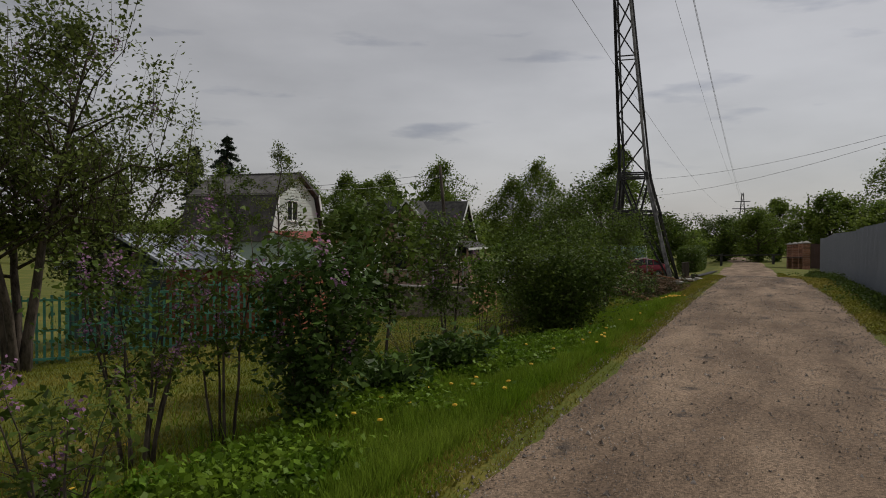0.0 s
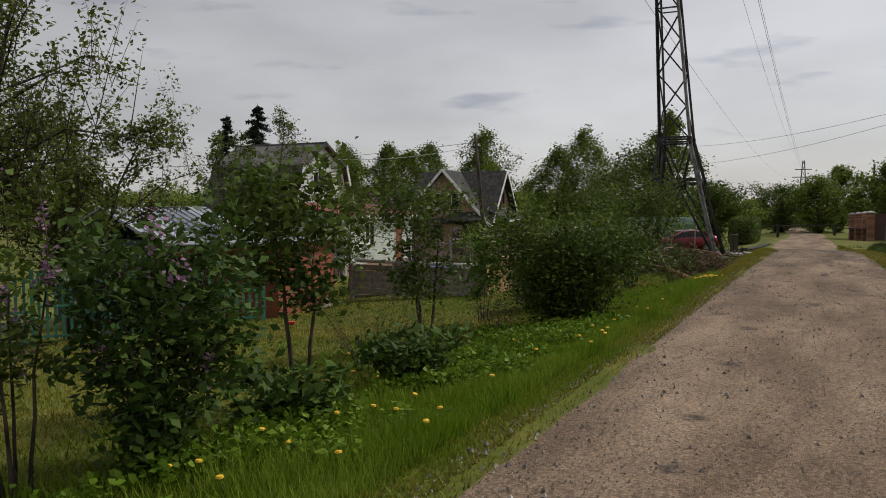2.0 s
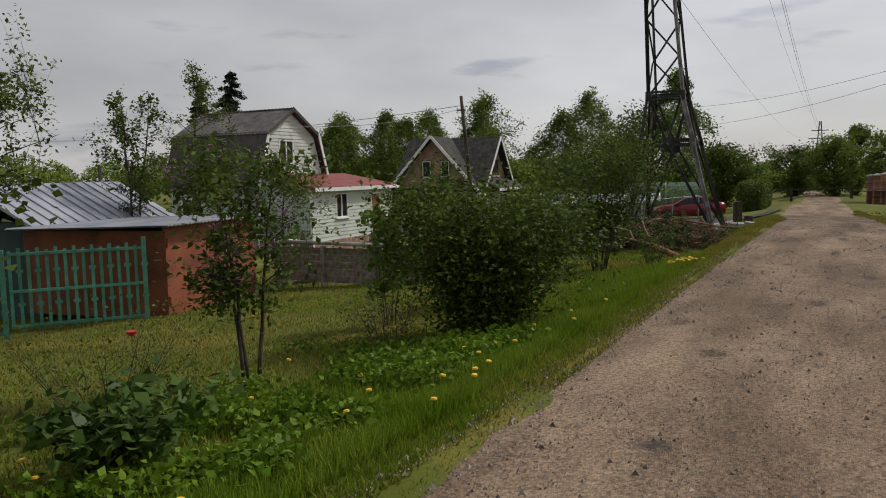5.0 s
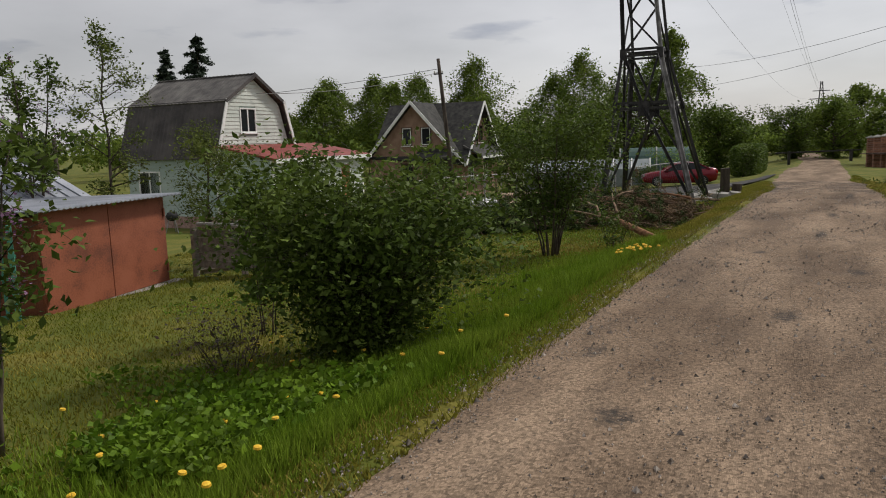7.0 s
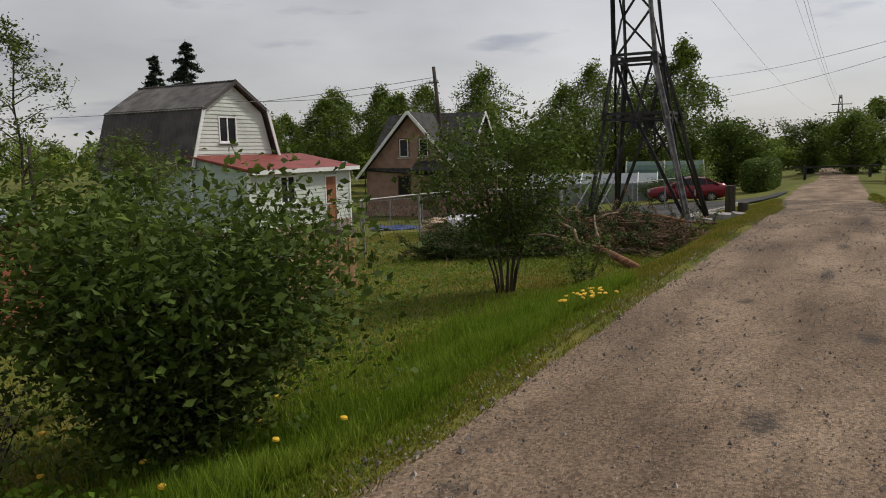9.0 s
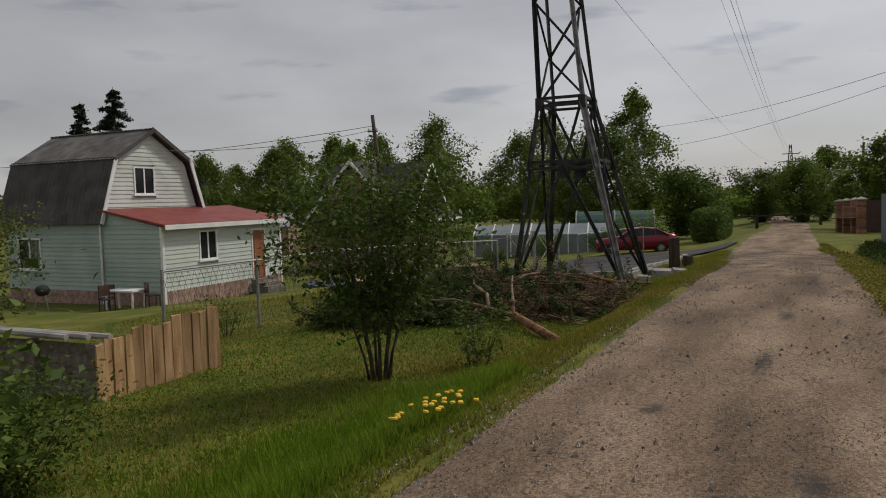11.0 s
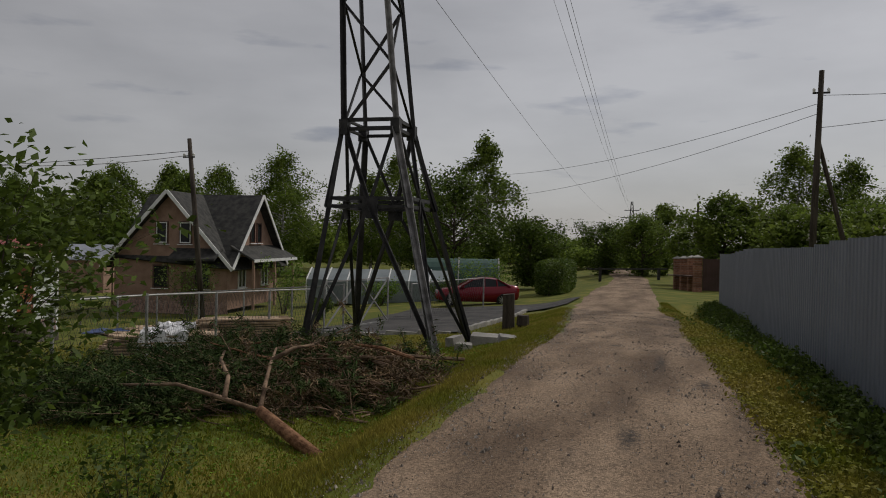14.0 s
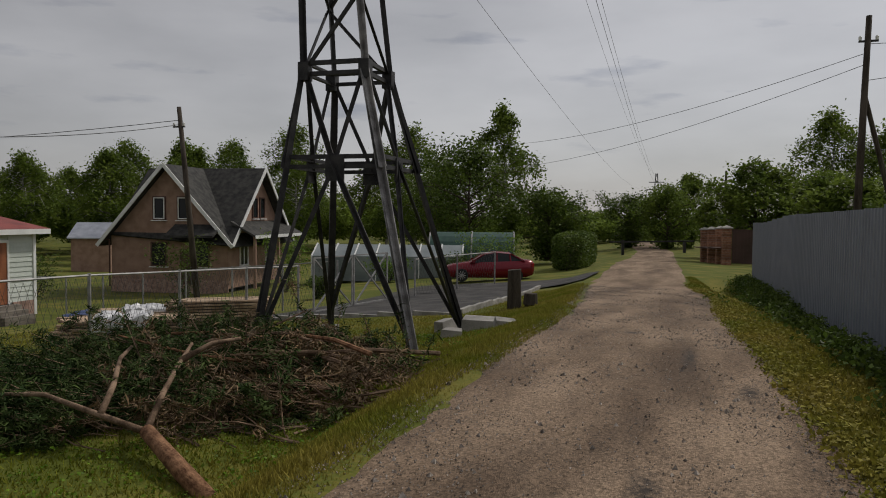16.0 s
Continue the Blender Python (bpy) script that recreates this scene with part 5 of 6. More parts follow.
t = thing("arched_greenhouse", -13.2, 65.2, ground_z(-13.2, 65.2), "dark green arched tunnel greenhouse", "greenhouse", 15)
g = Geo()
arc = [(1.9 * math.cos(math.pi * i / 14), 2.6 * math.sin(math.pi * i / 14)) for i in range(15)]
g.prism(arc, -3.0, 2.2, "x")
part("cover", g, M_GREENTARP, t)
for x in (-3.02, -0.4, 2.22):
    g = Geo()
    g.tube([(x, u * 1.01, z * 1.01) for u, z in arc], 0.05, 6)
    part("hoop", g, M_TUBE, t)

# ---- lumber stacks ----
def lumber(x, y, rz, n, rows, w, length, cover):
    t = thing("lumber_stack", x, y, ground_z(x, y) - 0.05, "uneven stack of weathered boards under clear plastic" if cover else "neat stack of pale sawn boards on ground", "lumber", rz, "lumber by the fence")
    r = random.Random(int(x * 10))
    for k in range(rows):
        for j in range(n):
            dx, dy = r.uniform(-0.3, 0.3), r.uniform(-0.05, 0.05)
            g = Geo()
            g.box(-length / 2 + dx, -w / 2 + w * j / n + dy, 0.05 + k * 0.075, length / 2 + dx, -w / 2 + w * (j + 0.86) / n + dy, 0.05 + k * 0.075 + 0.042)
            part("board", g, M_LUMBER, t)
    for dx in (-length / 3, length / 3):
        g = Geo()
        g.box(dx - 0.05, -w / 2, -0.1, dx + 0.05, w / 2, 0.048)
        part("bearer", g, M_LUMBER, t)
    if cover:
        g = Geo()
        m = 18
        for i in range(m):
            for j in range(m):
                u, v = i / (m - 1) - 0.5, j / (m - 1) - 0.5
                z = 0.1 + rows * 0.075 + 0.10 * noise.noise((u * 7, v * 7, x)) - (0.35 if abs(u) > 0.46 else 0) - (0.3 if abs(v) > 0.46 else 0)
                g.v.append((u * length * 0.5, v * w * 1.08, z))
        for i in range(m - 1):
            for j in range(m - 1):
                a = i * m + j
                g.f.append((a, a + 1, a + m + 1, a + m))
        part("plastic_cover", g, M_SHEET, t, "crumpled clear plastic sheet")


lumber(-12.6, 33.9, 35, 7, 7, 1.2, 2.6, True)
lumber(-11.9, 36.6, 35, 6, 10, 1.0, 2.2, False)
lumber(-13.8, 36.0, 35, 6, 8, 1.1, 2.4, True)
t = thing("tarp", -21.5, 42.8, ground_z(-21.5, 42.8), "crumpled dark blue tarp lying on grass", "tarp", 20)
g = Geo()
for i in range(10):
    for j in range(10):
        g.v.append((i * 0.3 - 1.4, j * 0.18 - 0.8, 0.05 + 0.14 * noise.noise((i * 0.6, j * 0.6, 4)) + 0.06))
for i in range(9):
    for j in range(9):
        a = i * 10 + j
        g.f.append((a, a + 1, a + 11, a + 10))
part("cloth", g, M_TARP, t)

# ---- plank fence and old board fence ----
t = thing("plank_fence", -8.1, 19.7, 0, "short fence of raw upright planks with bark edges", "fence", 93)
r = random.Random(4)
y = 0.0
while y < 2.25:
    w = r.uniform(0.12, 0.2)
    zb = ground_z(-8.2, 20.1 + y)
    top = 0.80 + r.uniform(-0.05, 0.05) + 0.08 * y
    g = Geo()
    o = r.uniform(-0.02, 0.02)
    g.add([(y, o, zb - 0.1), (y + w, o, zb - 0.1), (y + w - 0.012, o, zb + top), (y + 0.01, o, zb + top + r.uniform(-0.03, 0.03)), (y, o + 0.028, zb - 0.1), (y + w, o + 0.028, zb - 0.1), (y + w - 0.012, o + 0.028, zb + top), (y + 0.01, o + 0.028, zb + top)], [(0, 1, 2, 3), (7, 6, 5, 4), (0, 4, 5, 1), (1, 5, 6, 2), (2, 6, 7, 3), (3, 7, 4, 0)])
    part("plank", g, M_PLANK, t)
    y += w + 0.006
g = Geo()
zb = ground_z(-8.2, 21)
g.box(0, 0.06, zb + 0.45, 1.9, 0.1, zb + 0.55)
part("rail", g, M_PLANK, t)
t = thing("board_fence", -8.2, 20.0, ground_z(-9.5, 19.8) - 0.05, "low grey weathered board fence with pale capping", "fence", 184)
for k in range(5):
    g = Geo()
    g.box(0, -0.02 + 0.004 * (k % 2), 0.02 + k * 0.165, 4.2, 0.02, 0.175 + k * 0.165)
    part("board", g, M_OLDWOOD, t)
for x in (0.05, 1.4, 2.8, 4.15):
    g = Geo()
    g.box(x - 0.05, 0.021, -0.3, x + 0.05, 0.11, 0.88)
    part("post", g, M_OLDWOOD, t)
for k in range(3):
    g = Geo()
    g.tube([(0.1 + 0.3 * k, -0.1 + 0.1 * k, 0.93), (4.0, -0.12 + 0.1 * k, 0.93 + 0.02 * k)], 0.045, 7)
    part("pole_rail", g, M_CONCRETE, t, "pale round pole lying on top")
t = thing("slate_sheet", -12.5, 19.9, ground_z(-12.5, 19.9), "grey corrugated sheet leaning beside the garage", "sheet", 60)
g = Geo()
vs, fs = [], []
for i in range(21):
    z = 0.75 * i / 20
    o = 0.03 * math.sin(i * 1.6)
    vs += [(0, o, z), (1.1, o, z), (0, o + 0.012, z), (1.1, o + 0.012, z)]
for i in range(20):
    a = 4 * i
    fs += [(a, a + 1, a + 5, a + 4), (a + 2, a + 6, a + 7, a + 3), (a, a + 4, a + 6, a + 2), (a + 1, a + 3, a + 7, a + 5)]
g.add(vs, fs)
part("sheet", g, M_OLDWOOD, t)

# ---- stump post and slabs by the tower ----
t = thing("stump_post", -4.55, 39.0, ground_z(-4.55, 39) - 0.02, "grey squared old timber post standing at the drive", "post", 10)
g = Geo()
g.add([(-0.18, -0.15, -0.1), (0.18, -0.15, -0.1), (0.18, 0.15, -0.1), (-0.18, 0.15, -0.1), (-0.17, -0.14, 1.02), (0.16, -0.14, 1.06), (0.16, 0.14, 1.06), (-0.17, 0.14, 1.03)], [(3, 2, 1, 0), (4, 5, 6, 7), (0, 1, 5, 4), (1, 2, 6, 5), (2, 3, 7, 6), (3, 0, 4, 7)])
part("block", g, M_POLE, t)
t = thing("tree_stump", -4.1, 38.9, ground_z(-4.1, 38.9) - 0.05, "short rough tree stump with split bark", "stump")
g = Geo()
g.tube([(0, 0, 0), (0, 0, 0.12), (0.01, 0, 0.4)], [0.26, 0.19, 0.17], 11)
part("wood", g, M_POLE, t)
for i, (x, y, rz, w, d, h, tilt) in enumerate(((-3.75, 33.35, 15, 0.9, 0.55, 0.16, 3), (-3.25, 32.95, 30, 0.5, 0.35, 0.08, 8), (-4.6, 33.6, 70, 0.5, 0.3, 0.2, -6), (-4.0, 32.2, 5, 0.4, 0.3, 0.12, 5))):
    t = new("concrete_slab")
    t.matrix_world = pose(x, y, ground_z(x, y) + 0.03, tilt, tilt, rz)
    tagged(t, "broken weathered concrete slab at the tower foot", "slab", "slabs at the tower")
    g = Geo()
    g.add([(-w / 2, -d / 2, -0.1), (w / 2, -d / 2 + 0.04, -0.1), (w / 2 - 0.06, d / 2, -0.1), (-w / 2 + 0.05, d / 2, -0.1), (-w / 2 + 0.02, -d / 2 + 0.02, h), (w / 2 - 0.03, -d / 2 + 0.06, h), (w / 2 - 0.08, d / 2 - 0.02, h), (-w / 2 + 0.07, d / 2 - 0.03, h)], [(3, 2, 1, 0), (4, 5, 6, 7), (0, 1, 5, 4), (1, 2, 6, 5), (2, 3, 7, 6), (3, 0, 4, 7)])
    part("slab", g, M_CONCRETE, t)

# ---- brush pile ----
BX, BY = -6.4, 28.3
t = thing("brush_pile", BX, BY, -0.85, "heap of cut pine boughs and branches in ditch", "brush pile")
r = random.Random(21)
rng = np.random.default_rng(21)


def heap(x, y):
    """Height of the heap over its base."""
    return max(0.0, 1.0 - (x / (2.5 if x < 0 else 3.3)) ** 2 - (y / 2.6) ** 2) ** 0.55 * (0.66 + 0.13 * x + 0.12 * noise.noise((x * 1.3, y * 1.3, 6)))


twig = Geo()
needles, dry_needles = [], []


def bough(x, y, z, d, rr):
    """One cut bough: a bent twig, side twigs and sprays of needles."""
    p = [Vector((x, y, z)) + d * f + Vector((0, 0, 0.14 * math.sin(f * 3) - 0.22 * f * f)) for f in (-0.5, -0.2, 0.1, 0.5)]
    for v in p:
        v.z = max(v.z, 0.02 + (ground_z(BX + v.x, BY + v.y) + 0.85))
    twig.tube(p, [rr, rr * 0.85, rr * 0.6, rr * 0.25], 4)
    dry = x > 0.8 and r.random() < 0.7
    for k in range(4 if not dry else 2):
        s0 = p[1].lerp(p[3], r.uniform(0, 1))
        e = s0 + (d.normalized() * 0.35 + Vector((r.gauss(0, 0.28), r.gauss(0, 0.28), r.gauss(0.03, 0.12)))) * r.uniform(0.5, 1.1)
        twig.tube([s0, e], [rr * 0.45, rr * 0.2], 3)
        f = rng.uniform(0, 1, (60, 1)) ** 0.7
        spray = np.array(s0) + (np.array(e) - np.array(s0)) * f + rng.normal(size=(60, 3)) * 0.035
        (dry_needles if dry else needles).append(spray)


for i in range(640):
    a, q = r.uniform(0, 2 * math.pi), math.sqrt(r.uniform(0, 1))
    x, y = (2.4 if math.cos(a) < 0 else 3.2) * q * math.cos(a), 2.5 * q * math.sin(a)
    bough(x, y, heap(x, y) * r.uniform(0.35, 1.08), Vector((r.gauss(-0.7, 0.6), r.gauss(-0.35, 0.6), r.gauss(0.1, 0.25))).normalized() * r.uniform(0.5, 1.6), r.uniform(0.005, 0.02))
# low boughs spread out over the grass in front
for i in range(230):
    x, y = r.uniform(-2.4, 0.7), r.uniform(-2.9, -0.8)
    low = ground_z(BX + x, BY + y) + 0.85
    bough(x, y, low + r.uniform(0.04, 0.34), Vector((r.gauss(-0.8, 0.4), r.gauss(-0.15, 0.4), r.gauss(0.02, 0.1))).normalized() * r.uniform(0.6, 1.5), r.uniform(0.004, 0.011))
tagged(part("twig", twig, M_TWIG, t, "dry brown twigs"), kind="stuff")
for name, clumps, material in (("needles", needles, M_PINE), ("dry_needles", dry_needles, M_DRYPINE)):
    tagged(quads(name, material, leaf_faces(rng, np.concatenate(clumps), 0.12, slim=0.14), t), kind="stuff")
for i in range(22):
    x, y = r.uniform(-1.4, 2.3), r.uniform(-1.3, 1.2)
    z = heap(x, y) + r.uniform(-0.1, 0.12)
    d = Vector((r.choice((-1, 1)) * r.uniform(0.7, 1), r.uniform(-0.6, 0.5), r.uniform(-0.12, 0.22))) * r.uniform(0.6, 1.3)
    g = Geo()
    rr = r.uniform(0.015, 0.034)
    g.tube([Vector((x, y, z)) - d, Vector((x, y, z + 0.06)) - d * 0.3, Vector((x, y, z + 0.02)) + d * 0.3, Vector((x, y, z + r.uniform(-0.1, 0.2))) + d], [rr, rr * 0.9, rr * 0.7, rr * 0.35], 6)
    part("branch", g, M_TWIG if i % 3 else M_PINEBARK, t)
g = Geo()
g.tube([(-1.4, -0.4, 0.42), (-0.2, -0.1, 0.66), (0.7, 0.5, 0.76), (1.4, 1.2, 0.78)], [0.03, 0.05, 0.06, 0.065], 8)
part("branch", g, M_PINEBARK, t, "thick bare pine bough")
t = thing("fallen_log", -3.65, 25.05, -0.72, "reddish pine log with bare forked branches", "log")
g = Geo()
g.tube([(0, 0, 0), (-0.5, 0.22, 0.17), (-1.1, 0.5, 0.37)], [0.085, 0.08, 0.068], 10)
part("trunk", g, M_PINEBARK, t, "", True)
g = Geo()
g.tube([(0.012, -0.006, -0.004), (0.002, -0.001, 0.0)], [0.073, 0.075], 10)
part("cut_end", g, M_CUT, t)
for pts in (((-1.08, 0.49, 0.36), (-1.6, 0.42, 0.5), (-2.3, 0.5, 0.6), (-3.3, 0.6, 0.5)), ((-1.1, 0.5, 0.37), (-1.3, 0.95, 0.58), (-1.55, 1.5, 0.75), (-1.72, 1.95, 0.9)), ((-1.55, 0.42, 0.5), (-1.75, 0.8, 0.68), (-2.4, 1.6, 0.75), (-2.6, 2.0, 0.8)), ((-1.6, 1.6, 0.78), (-1.45, 1.95, 0.92), (-1.25, 2.2, 0.95))):
    g = Geo()
    g.tube(pts, [0.036 * (1 - 0.7 * i / len(pts)) for i in range(len(pts))], 7)
    part("branch", g, M_TWIG, t, "pale bare branch", True)
for i in range(15):
    x, y = -4.95 + 0.13 * (i % 5) + r.uniform(-0.1, 0.1), 29.2 + 0.1 * (i % 5) + r.uniform(-0.15, 0.15)
    t = new("cut_log")
    t.matrix_world = pose(x, y, -0.68 + 0.13 * (i // 5), r.uniform(-8, 8), r.uniform(-8, 8), r.uniform(-35, 20))
    tagged(t, "short cut log with flaky red-brown bark", "log", "cut logs beside the brush pile")
    g = Geo()
    n, rr = r.uniform(0.2, 0.45), r.uniform(0.045, 0.075)
    g.tube([(-n, 0, 0), (0, 0, 0.02), (n, 0, 0)], [rr, rr * 1.05, rr * 0.92], 9)
    part("bark", g, M_PINEBARK, t, "", True)
    g = Geo()
    g.tube([(n, 0, 0), (n + 0.006, 0, 0)], [rr * 0.85, rr * 0.8], 9)
    part("cut_end", g, M_CUT, t)

# ---- garden furniture by the mint house ----
t = thing("garden_table", -23.6, 32.5, ground_z(-23.6, 32.5), "small white garden table with things on it", "table", 10)
g = Geo()
g.box(-0.7, -0.4, 0.68, 0.7, 0.4, 0.73)
part("tabletop", g, M_WHITE, t)
for sx in (-0.6, 0.6):
    for sy in (-0.32, 0.32):
        g = Geo()
        g.box(sx - 0.03, sy - 0.03, -0.1, sx + 0.03, sy + 0.03, 0.678)
        part("leg", g, M_WHITE, t)
for x, y, rz in ((-24.8, 32.6, 20), (-22.7, 33.0, 160), (-23.6, 31.7, 80)):
    t = thing("garden_chair", x, y, ground_z(x, y), "dark metal garden chair beside the table", "chair", rz, "garden chairs")
    g = Geo()
    g.box(-0.22, -0.22, 0.42, 0.22, 0.22, 0.46)
    part("seat", g, M_DARK, t)
    g = Geo()
    g.box(-0.22, 0.2, 0.55, 0.22, 0.23, 0.95)
    part("backrest", g, M_FRAME, t)
    for sx in (-0.2, 0.2):
        for sy in (-0.2, 0.21):
            g = Geo()
            g.bar((sx, sy, -0.08), (sx, sy, 0.43 if sy < 0 else 0.9), 0.03)
            part("leg", g, M_DARK, t)
t = thing("kettle_grill", -26.8, 31.3, ground_z(-26.8, 31.3), "round black kettle grill on thin legs", "grill")
g = Geo()
g.tube([(0, 0, 0.55), (0, 0, 0.62), (0, 0, 0.78), (0, 0, 0.92), (0, 0, 0.98)], [0.1, 0.22, 0.28, 0.2, 0.05], 14)
part("bowl", g, M_DARK, t, "", True)
for a in (0, 2.1, 4.2):
    g = Geo()
    g.bar((0.16 * math.cos(a), 0.16 * math.sin(a), 0.6), (0.34 * math.cos(a), 0.34 * math.sin(a), -0.05), 0.03)
    part("leg", g, M_TUBE, t)
t = thing("poppy", -8.6, 12.6, ground_z(-8.6, 12.6), "single red poppy in the lawn", "flower")
g = Geo()
g.tube([(0, 0, 0), (0.01, 0, 0.2)], 0.006, 5)
part("stem", g, M_GRASS, t)
g = Geo()
g.tube([(0.01, 0, 0.2), (0.01, 0, 0.23), (0.01, 0, 0.27)], [0.02, 0.06, 0.075], 9)
part("head", g, M_RED, t)


# ---- loose stones, grass, weeds ----
def scatter(rng, n, x0, x1, y0, y1, edge=None):
    x, y = rng.uniform(x0, x1, n), rng.uniform(y0, y1, n)
    return x, y


rng = np.random.default_rng(99)
n = 60000
y = 1 + 45 * rng.uniform(0, 1, n)
side = rng.uniform(-1, 1, n)
side = np.sign(side) * np.abs(side) ** np.where(rng.uniform(0, 1, n) < 0.5, 0.3, 1.0)
c = np.array([road_x(v) for v in y])
x = c + np.where(side < 0, side * (HALF + 0.15), side * np.array([lerp(v, HALF_RIGHT) + 0.1 for v in y]))
z = np.array([ground_z(a, b) for a, b in zip(x, y)]) + 0.015
s = rng.uniform(0.004, 0.011, n) * (1 + 1.9 * (rng.uniform(0, 1, n) > 0.955))
tet = np.array([[1, 0, -0.3], [-0.5, 0.87, -0.3], [-0.5, -0.87, -0.3], [0, 0, 0.8]])
ang = rng.uniform(0, 6.28, n)
rot = np.stack([np.cos(ang), np.sin(ang)], 1)
P = np.empty((n, 4, 3))
for q in range(4):
    tx, ty = tet[q, 0] * rng.uniform(0.6, 1.3, n), tet[q, 1] * rng.uniform(0.6, 1.3, n)
    P[:, q, 0] = x + s * (tx * rot[:, 0] - ty * rot[:, 1])
    P[:, q, 1] = y + s * (tx * rot[:, 1] + ty * rot[:, 0])
    P[:, q, 2] = z + s * tet[q, 2]
me = bpy.data.meshes.new("pebbles")
idx = np.arange(n * 4).reshape(n, 4)
me.from_pydata(P.reshape(-1, 3).tolist(), [], np.concatenate([idx[:, [0, 1, 3]], idx[:, [1, 2, 3]], idx[:, [2, 0, 3]]]).tolist())
me.materials.append(M_PEBBLE)
tagged(new("pebbles", me), "loose pale and grey pebbles strewn over gravel", "pebbles", "", "stuff")


def blades(name, material, x, y, h, lean, label, wide=0.006):
    n = len(x)
    z = np.array([ground_z(a, b) for a, b in zip(x, y)]) - 0.01
    a = rng.uniform(0, 2 * math.pi, n)
    b = rng.uniform(0, 2 * math.pi, n)
    hh = h * rng.uniform(0.45, 1.25, n)
    T = np.empty((n, 3, 3))
    w = wide * rng.uniform(0.7, 1.5, n)
    T[:, 0] = np.stack([x - w * np.cos(a), y - w * np.sin(a), z], 1)
    T[:, 1] = np.stack([x + w * np.cos(a), y + w * np.sin(a), z], 1)
    l = lean * hh * rng.uniform(0.2, 1.3, n)
    T[:, 2] = np.stack([x + l * np.cos(b), y + l * np.sin(b), z + hh], 1)
    return tagged(quads(name, material, T), label, "grass", "", "stuff")


def left_edge(y):
    return np.array([road_x(v) - HALF for v in y])


# tall verge grass beside the road
n = 120000
y = rng.uniform(1.5, 20.5, n)
off = rng.gamma(2.0, 0.42, n)
x = left_edge(y) - 0.02 - off
hgt = np.where(off < 0.3, 0.07, 0.20) * (0.7 + 0.6 * np.array([noise.noise((a * 1.3, b * 1.3, 2)) for a, b in zip(x, y)]))
blades("verge_grass", M_GRASS, x, y, np.maximum(hgt, 0.03), 0.5, "lush tall green grass along the road edge")
n = 36000
y = rng.uniform(1, 36, n)
x = left_edge(y) + 0.12 - 0.6 * rng.uniform(0, 1, n)
blades("edge_grass", M_DRY, x, y, np.full(n, 0.055), 0.8, "sparse short grass creeping over the road edge", 0.007)
n = 46000
y = rng.uniform(20.5, 47, n)
off = rng.gamma(2.0, 0.7, n)
x = left_edge(y) + 0.05 - off
blades("verge_grass_short", M_DRY, x, y, np.full(n, 0.07), 0.6, "short mossy grass along the road edge", 0.009)
# lawn
n = 330000
y = 2 + 36 * rng.uniform(0, 1, n) ** 1.2
x = left_edge(y) - 0.9 - 15 * rng.uniform(0, 1, n) ** 1.5
blades("lawn_grass", M_DRY, x, y, np.full(n, 0.055), 0.7, "short trimmed lawn grass with dry tips", 0.008)
# right-hand verge and ditch
n = 110000
y = rng.uniform(10, 52, n)
x = np.array([road_x(v) + lerp(v, HALF_RIGHT) for v in y]) - 0.1 + rng.gamma(2.0, 0.45, n)
keep = x < 1.9 + (50.2 - y) * 0.027 - 0.05
x, y = x[keep], y[keep]
blades("right_verge_grass", M_DRY, x, y, np.full(len(x), 0.06), 0.6, "green grass verge below the metal fence", 0.008)
# broad-leaved weeds
n = 2600
y = rng.uniform(2.0, 17, n)
off = 0.75 + rng.gamma(2.2, 0.42, n)
x = left_edge(y) - off
keep = np.array([noise.noise((a * 0.8, b * 0.8, 11)) > -0.12 and b < 13.2 and (b > 9 or o < 1.9) for a, b, o in zip(x, y, off)])
x, y = x[keep], y[keep]
yr = rng.uniform(16, 50, 2000)
xr = 1.9 + (50.2 - yr) * 0.027 - 0.05 - rng.gamma(2, 0.16, 2000)
z = np.array([ground_z(a, b) for a, b in zip(x, y)])
c = np.repeat(np.stack([x, y, z + 0.10], 1), 26, axis=0)
c += rng.normal(size=c.shape) * np.array([0.10, 0.10, 0.055])
tagged(quads("weeds", M_WEED, leaf_faces(rng, c, 0.062, up=0.9, slim=0.7)), "low nettles and broad-leaved weeds in the verge", "weeds", "", "stuff")
# coarse dark weeds in the ditch below the sheet fence
keep = np.array([noise.noise((a * 0.9, b * 0.9, 15)) > -0.25 for a, b in zip(xr, yr)])
xr, yr = xr[keep], yr[keep]
z = np.array([ground_z(a, b) for a, b in zip(xr, yr)])
tall = rng.uniform(0.08, 0.24, len(xr))
c = np.repeat(np.stack([xr, yr, z + tall], 1), 24, axis=0)
c += rng.normal(size=c.shape) * np.array([0.10, 0.10, 0.07])
tagged(quads("ditch_weeds", M_LEAF, leaf_faces(rng, c, 0.075, up=0.8, slim=0.6)), "tall dark weeds filling the ditch below the fence", "weeds", "", "stuff")
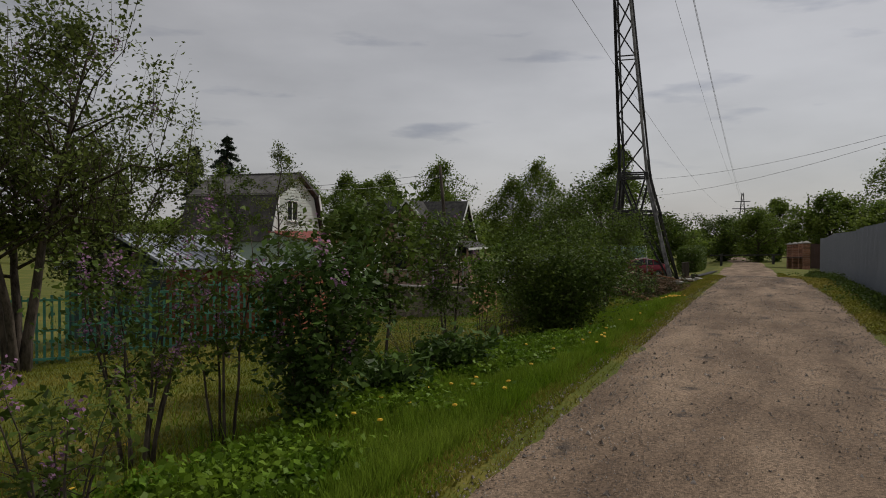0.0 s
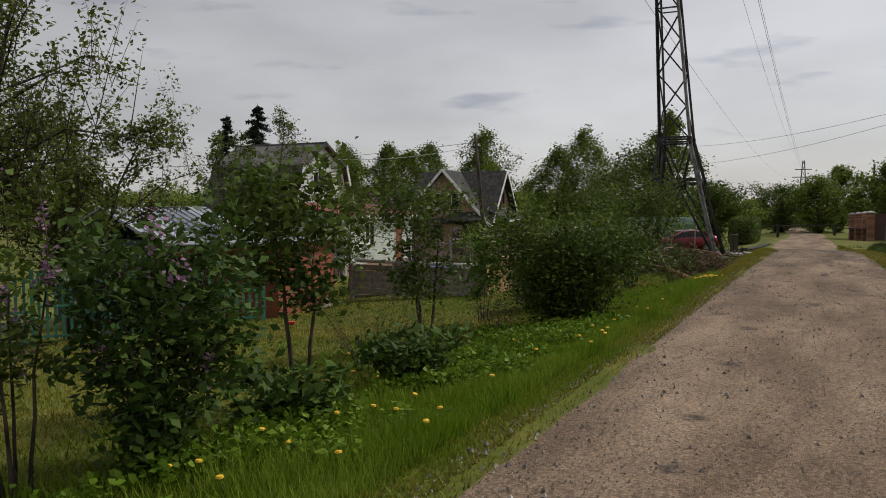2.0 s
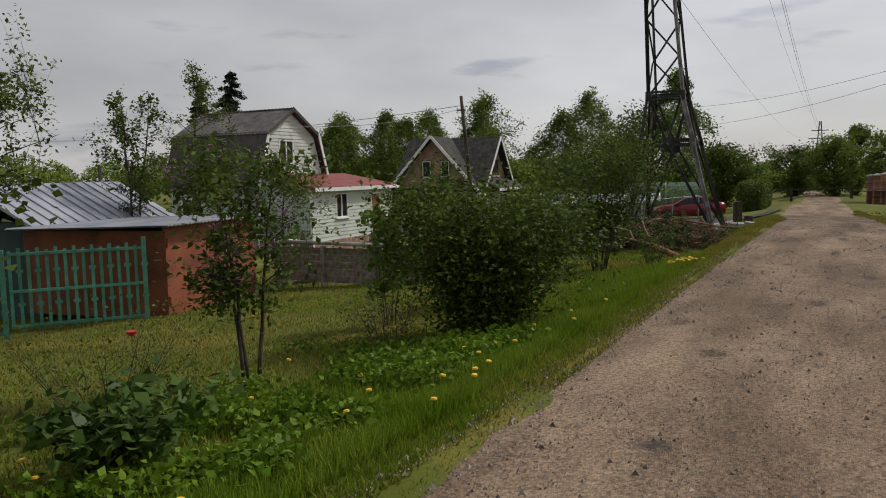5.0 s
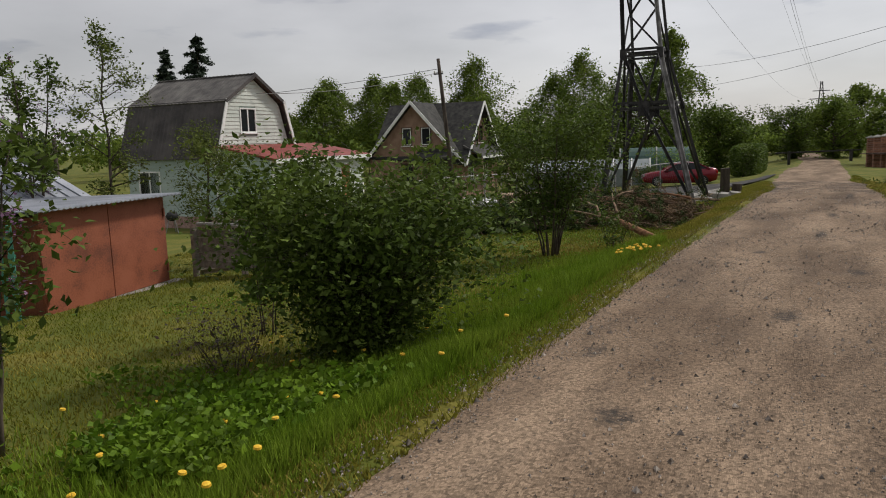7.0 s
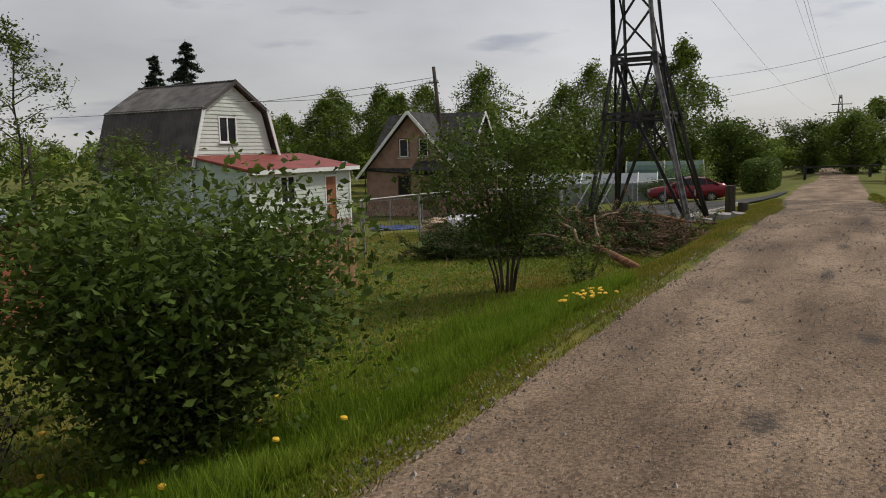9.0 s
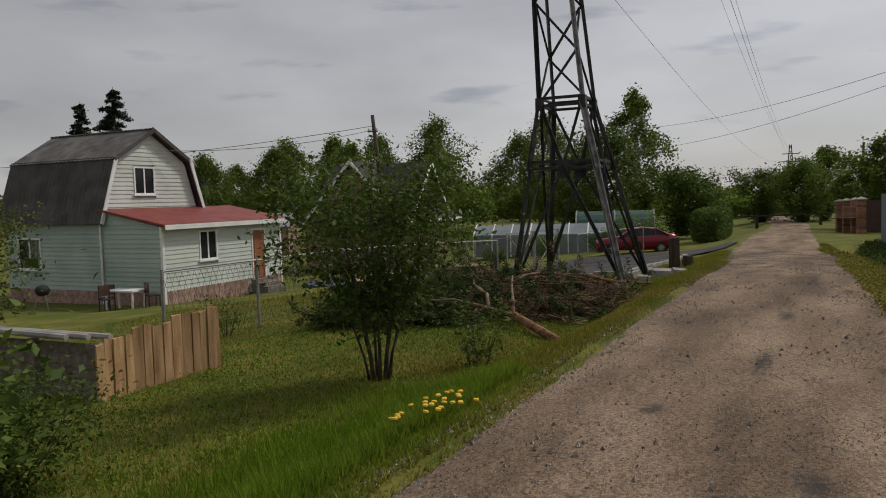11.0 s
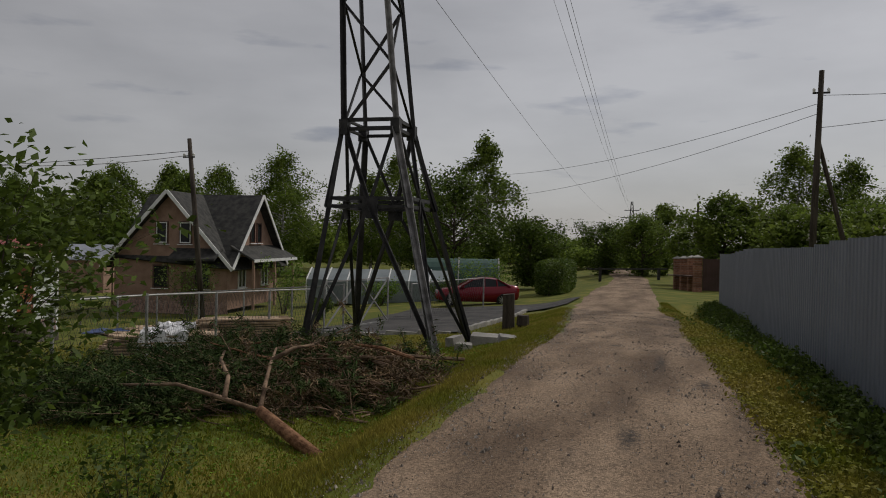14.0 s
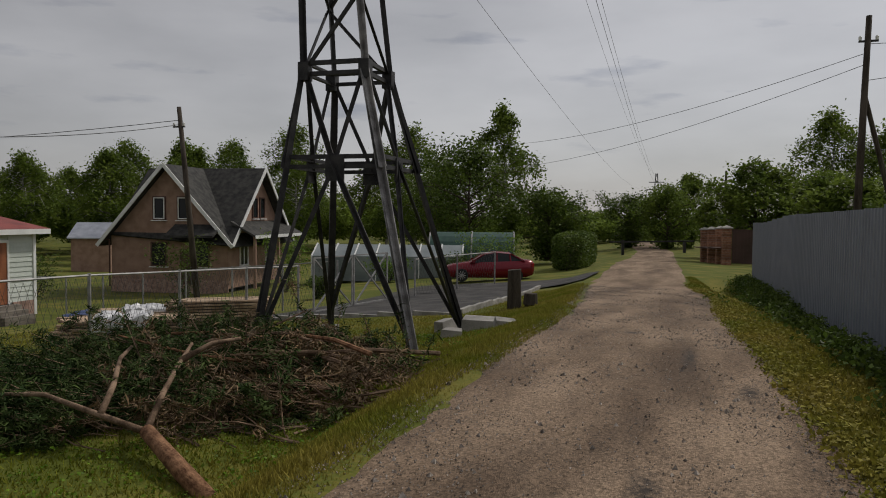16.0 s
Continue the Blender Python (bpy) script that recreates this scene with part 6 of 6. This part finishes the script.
# low plantain and clover along the far road edge
n = 2600
y = rng.uniform(14, 48, n)
x = np.array([road_x(v) + lerp(v, HALF_RIGHT) for v in y]) - 0.12 + rng.gamma(1.6, 0.2, n)
z = np.array([ground_z(a, b) for a, b in zip(x, y)])
c = np.repeat(np.stack([x, y, z + 0.035], 1), 14, axis=0) + rng.normal(size=(n * 14, 3)) * np.array([0.07, 0.07, 0.02])
tagged(quads("edge_weeds", M_DRY, leaf_faces(rng, c, 0.05, up=0.4, slim=0.6)), "low yellowish weeds creeping over the gravel edge", "weeds", "", "stuff")
# short ragged cover on the lawn by the heap
n = 2200
y = rng.uniform(16, 33, n)
x = left_edge(y) - 1.0 - 6.5 * rng.uniform(0, 1, n)
z = np.array([ground_z(a, b) for a, b in zip(x, y)])
c = np.repeat(np.stack([x, y, z + 0.03], 1), 12, axis=0) + rng.normal(size=(n * 12, 3)) * np.array([0.09, 0.09, 0.015])
tagged(quads("clover", M_WEED, leaf_faces(rng, c, 0.035, up=0.3, slim=0.8)), "patchy clover and moss in the lawn", "clover", "", "stuff")

# dandelions
first = None
r = random.Random(3)
spots = [(-2.45 + r.gauss(0, 0.13), 18.6 + r.gauss(0, 0.28)) for _ in range(26)] + [(left - r.uniform(0.3, 3.2), yy) for left, yy in ((road_x(v) - HALF, v) for v in (r.uniform(3, 16) for _ in range(60)))] + [(2.3 + r.uniform(-0.3, 0.25), r.uniform(22, 34)) for _ in range(22)]
for x, y in spots:
    hh = 0.14
    m = pose(x, y, ground_z(x, y) - 0.01, r.uniform(-12, 12), r.uniform(-12, 12), r.uniform(0, 360))
    if first is None:
        first = new("dandelion")
        first.matrix_world = m
        tagged(first, "bright yellow dandelion on a thin stem", "flower", "dandelions in the grass")
        g = Geo()
        g.tube([(0, 0, 0), (0.01, 0, 0.09), (0, 0, 0.17)], 0.003, 5)
        part("stem", g, M_GRASS, first)
        g = Geo()
        g.tube([(0, 0, 0.165), (0, 0, 0.175), (0, 0, 0.187), (0, 0, 0.19)], [0.006, 0.024, 0.021, 0.008], 10)
        part("head", g, M_YELLOW, first)
    else:
        copy_thing(first, m)
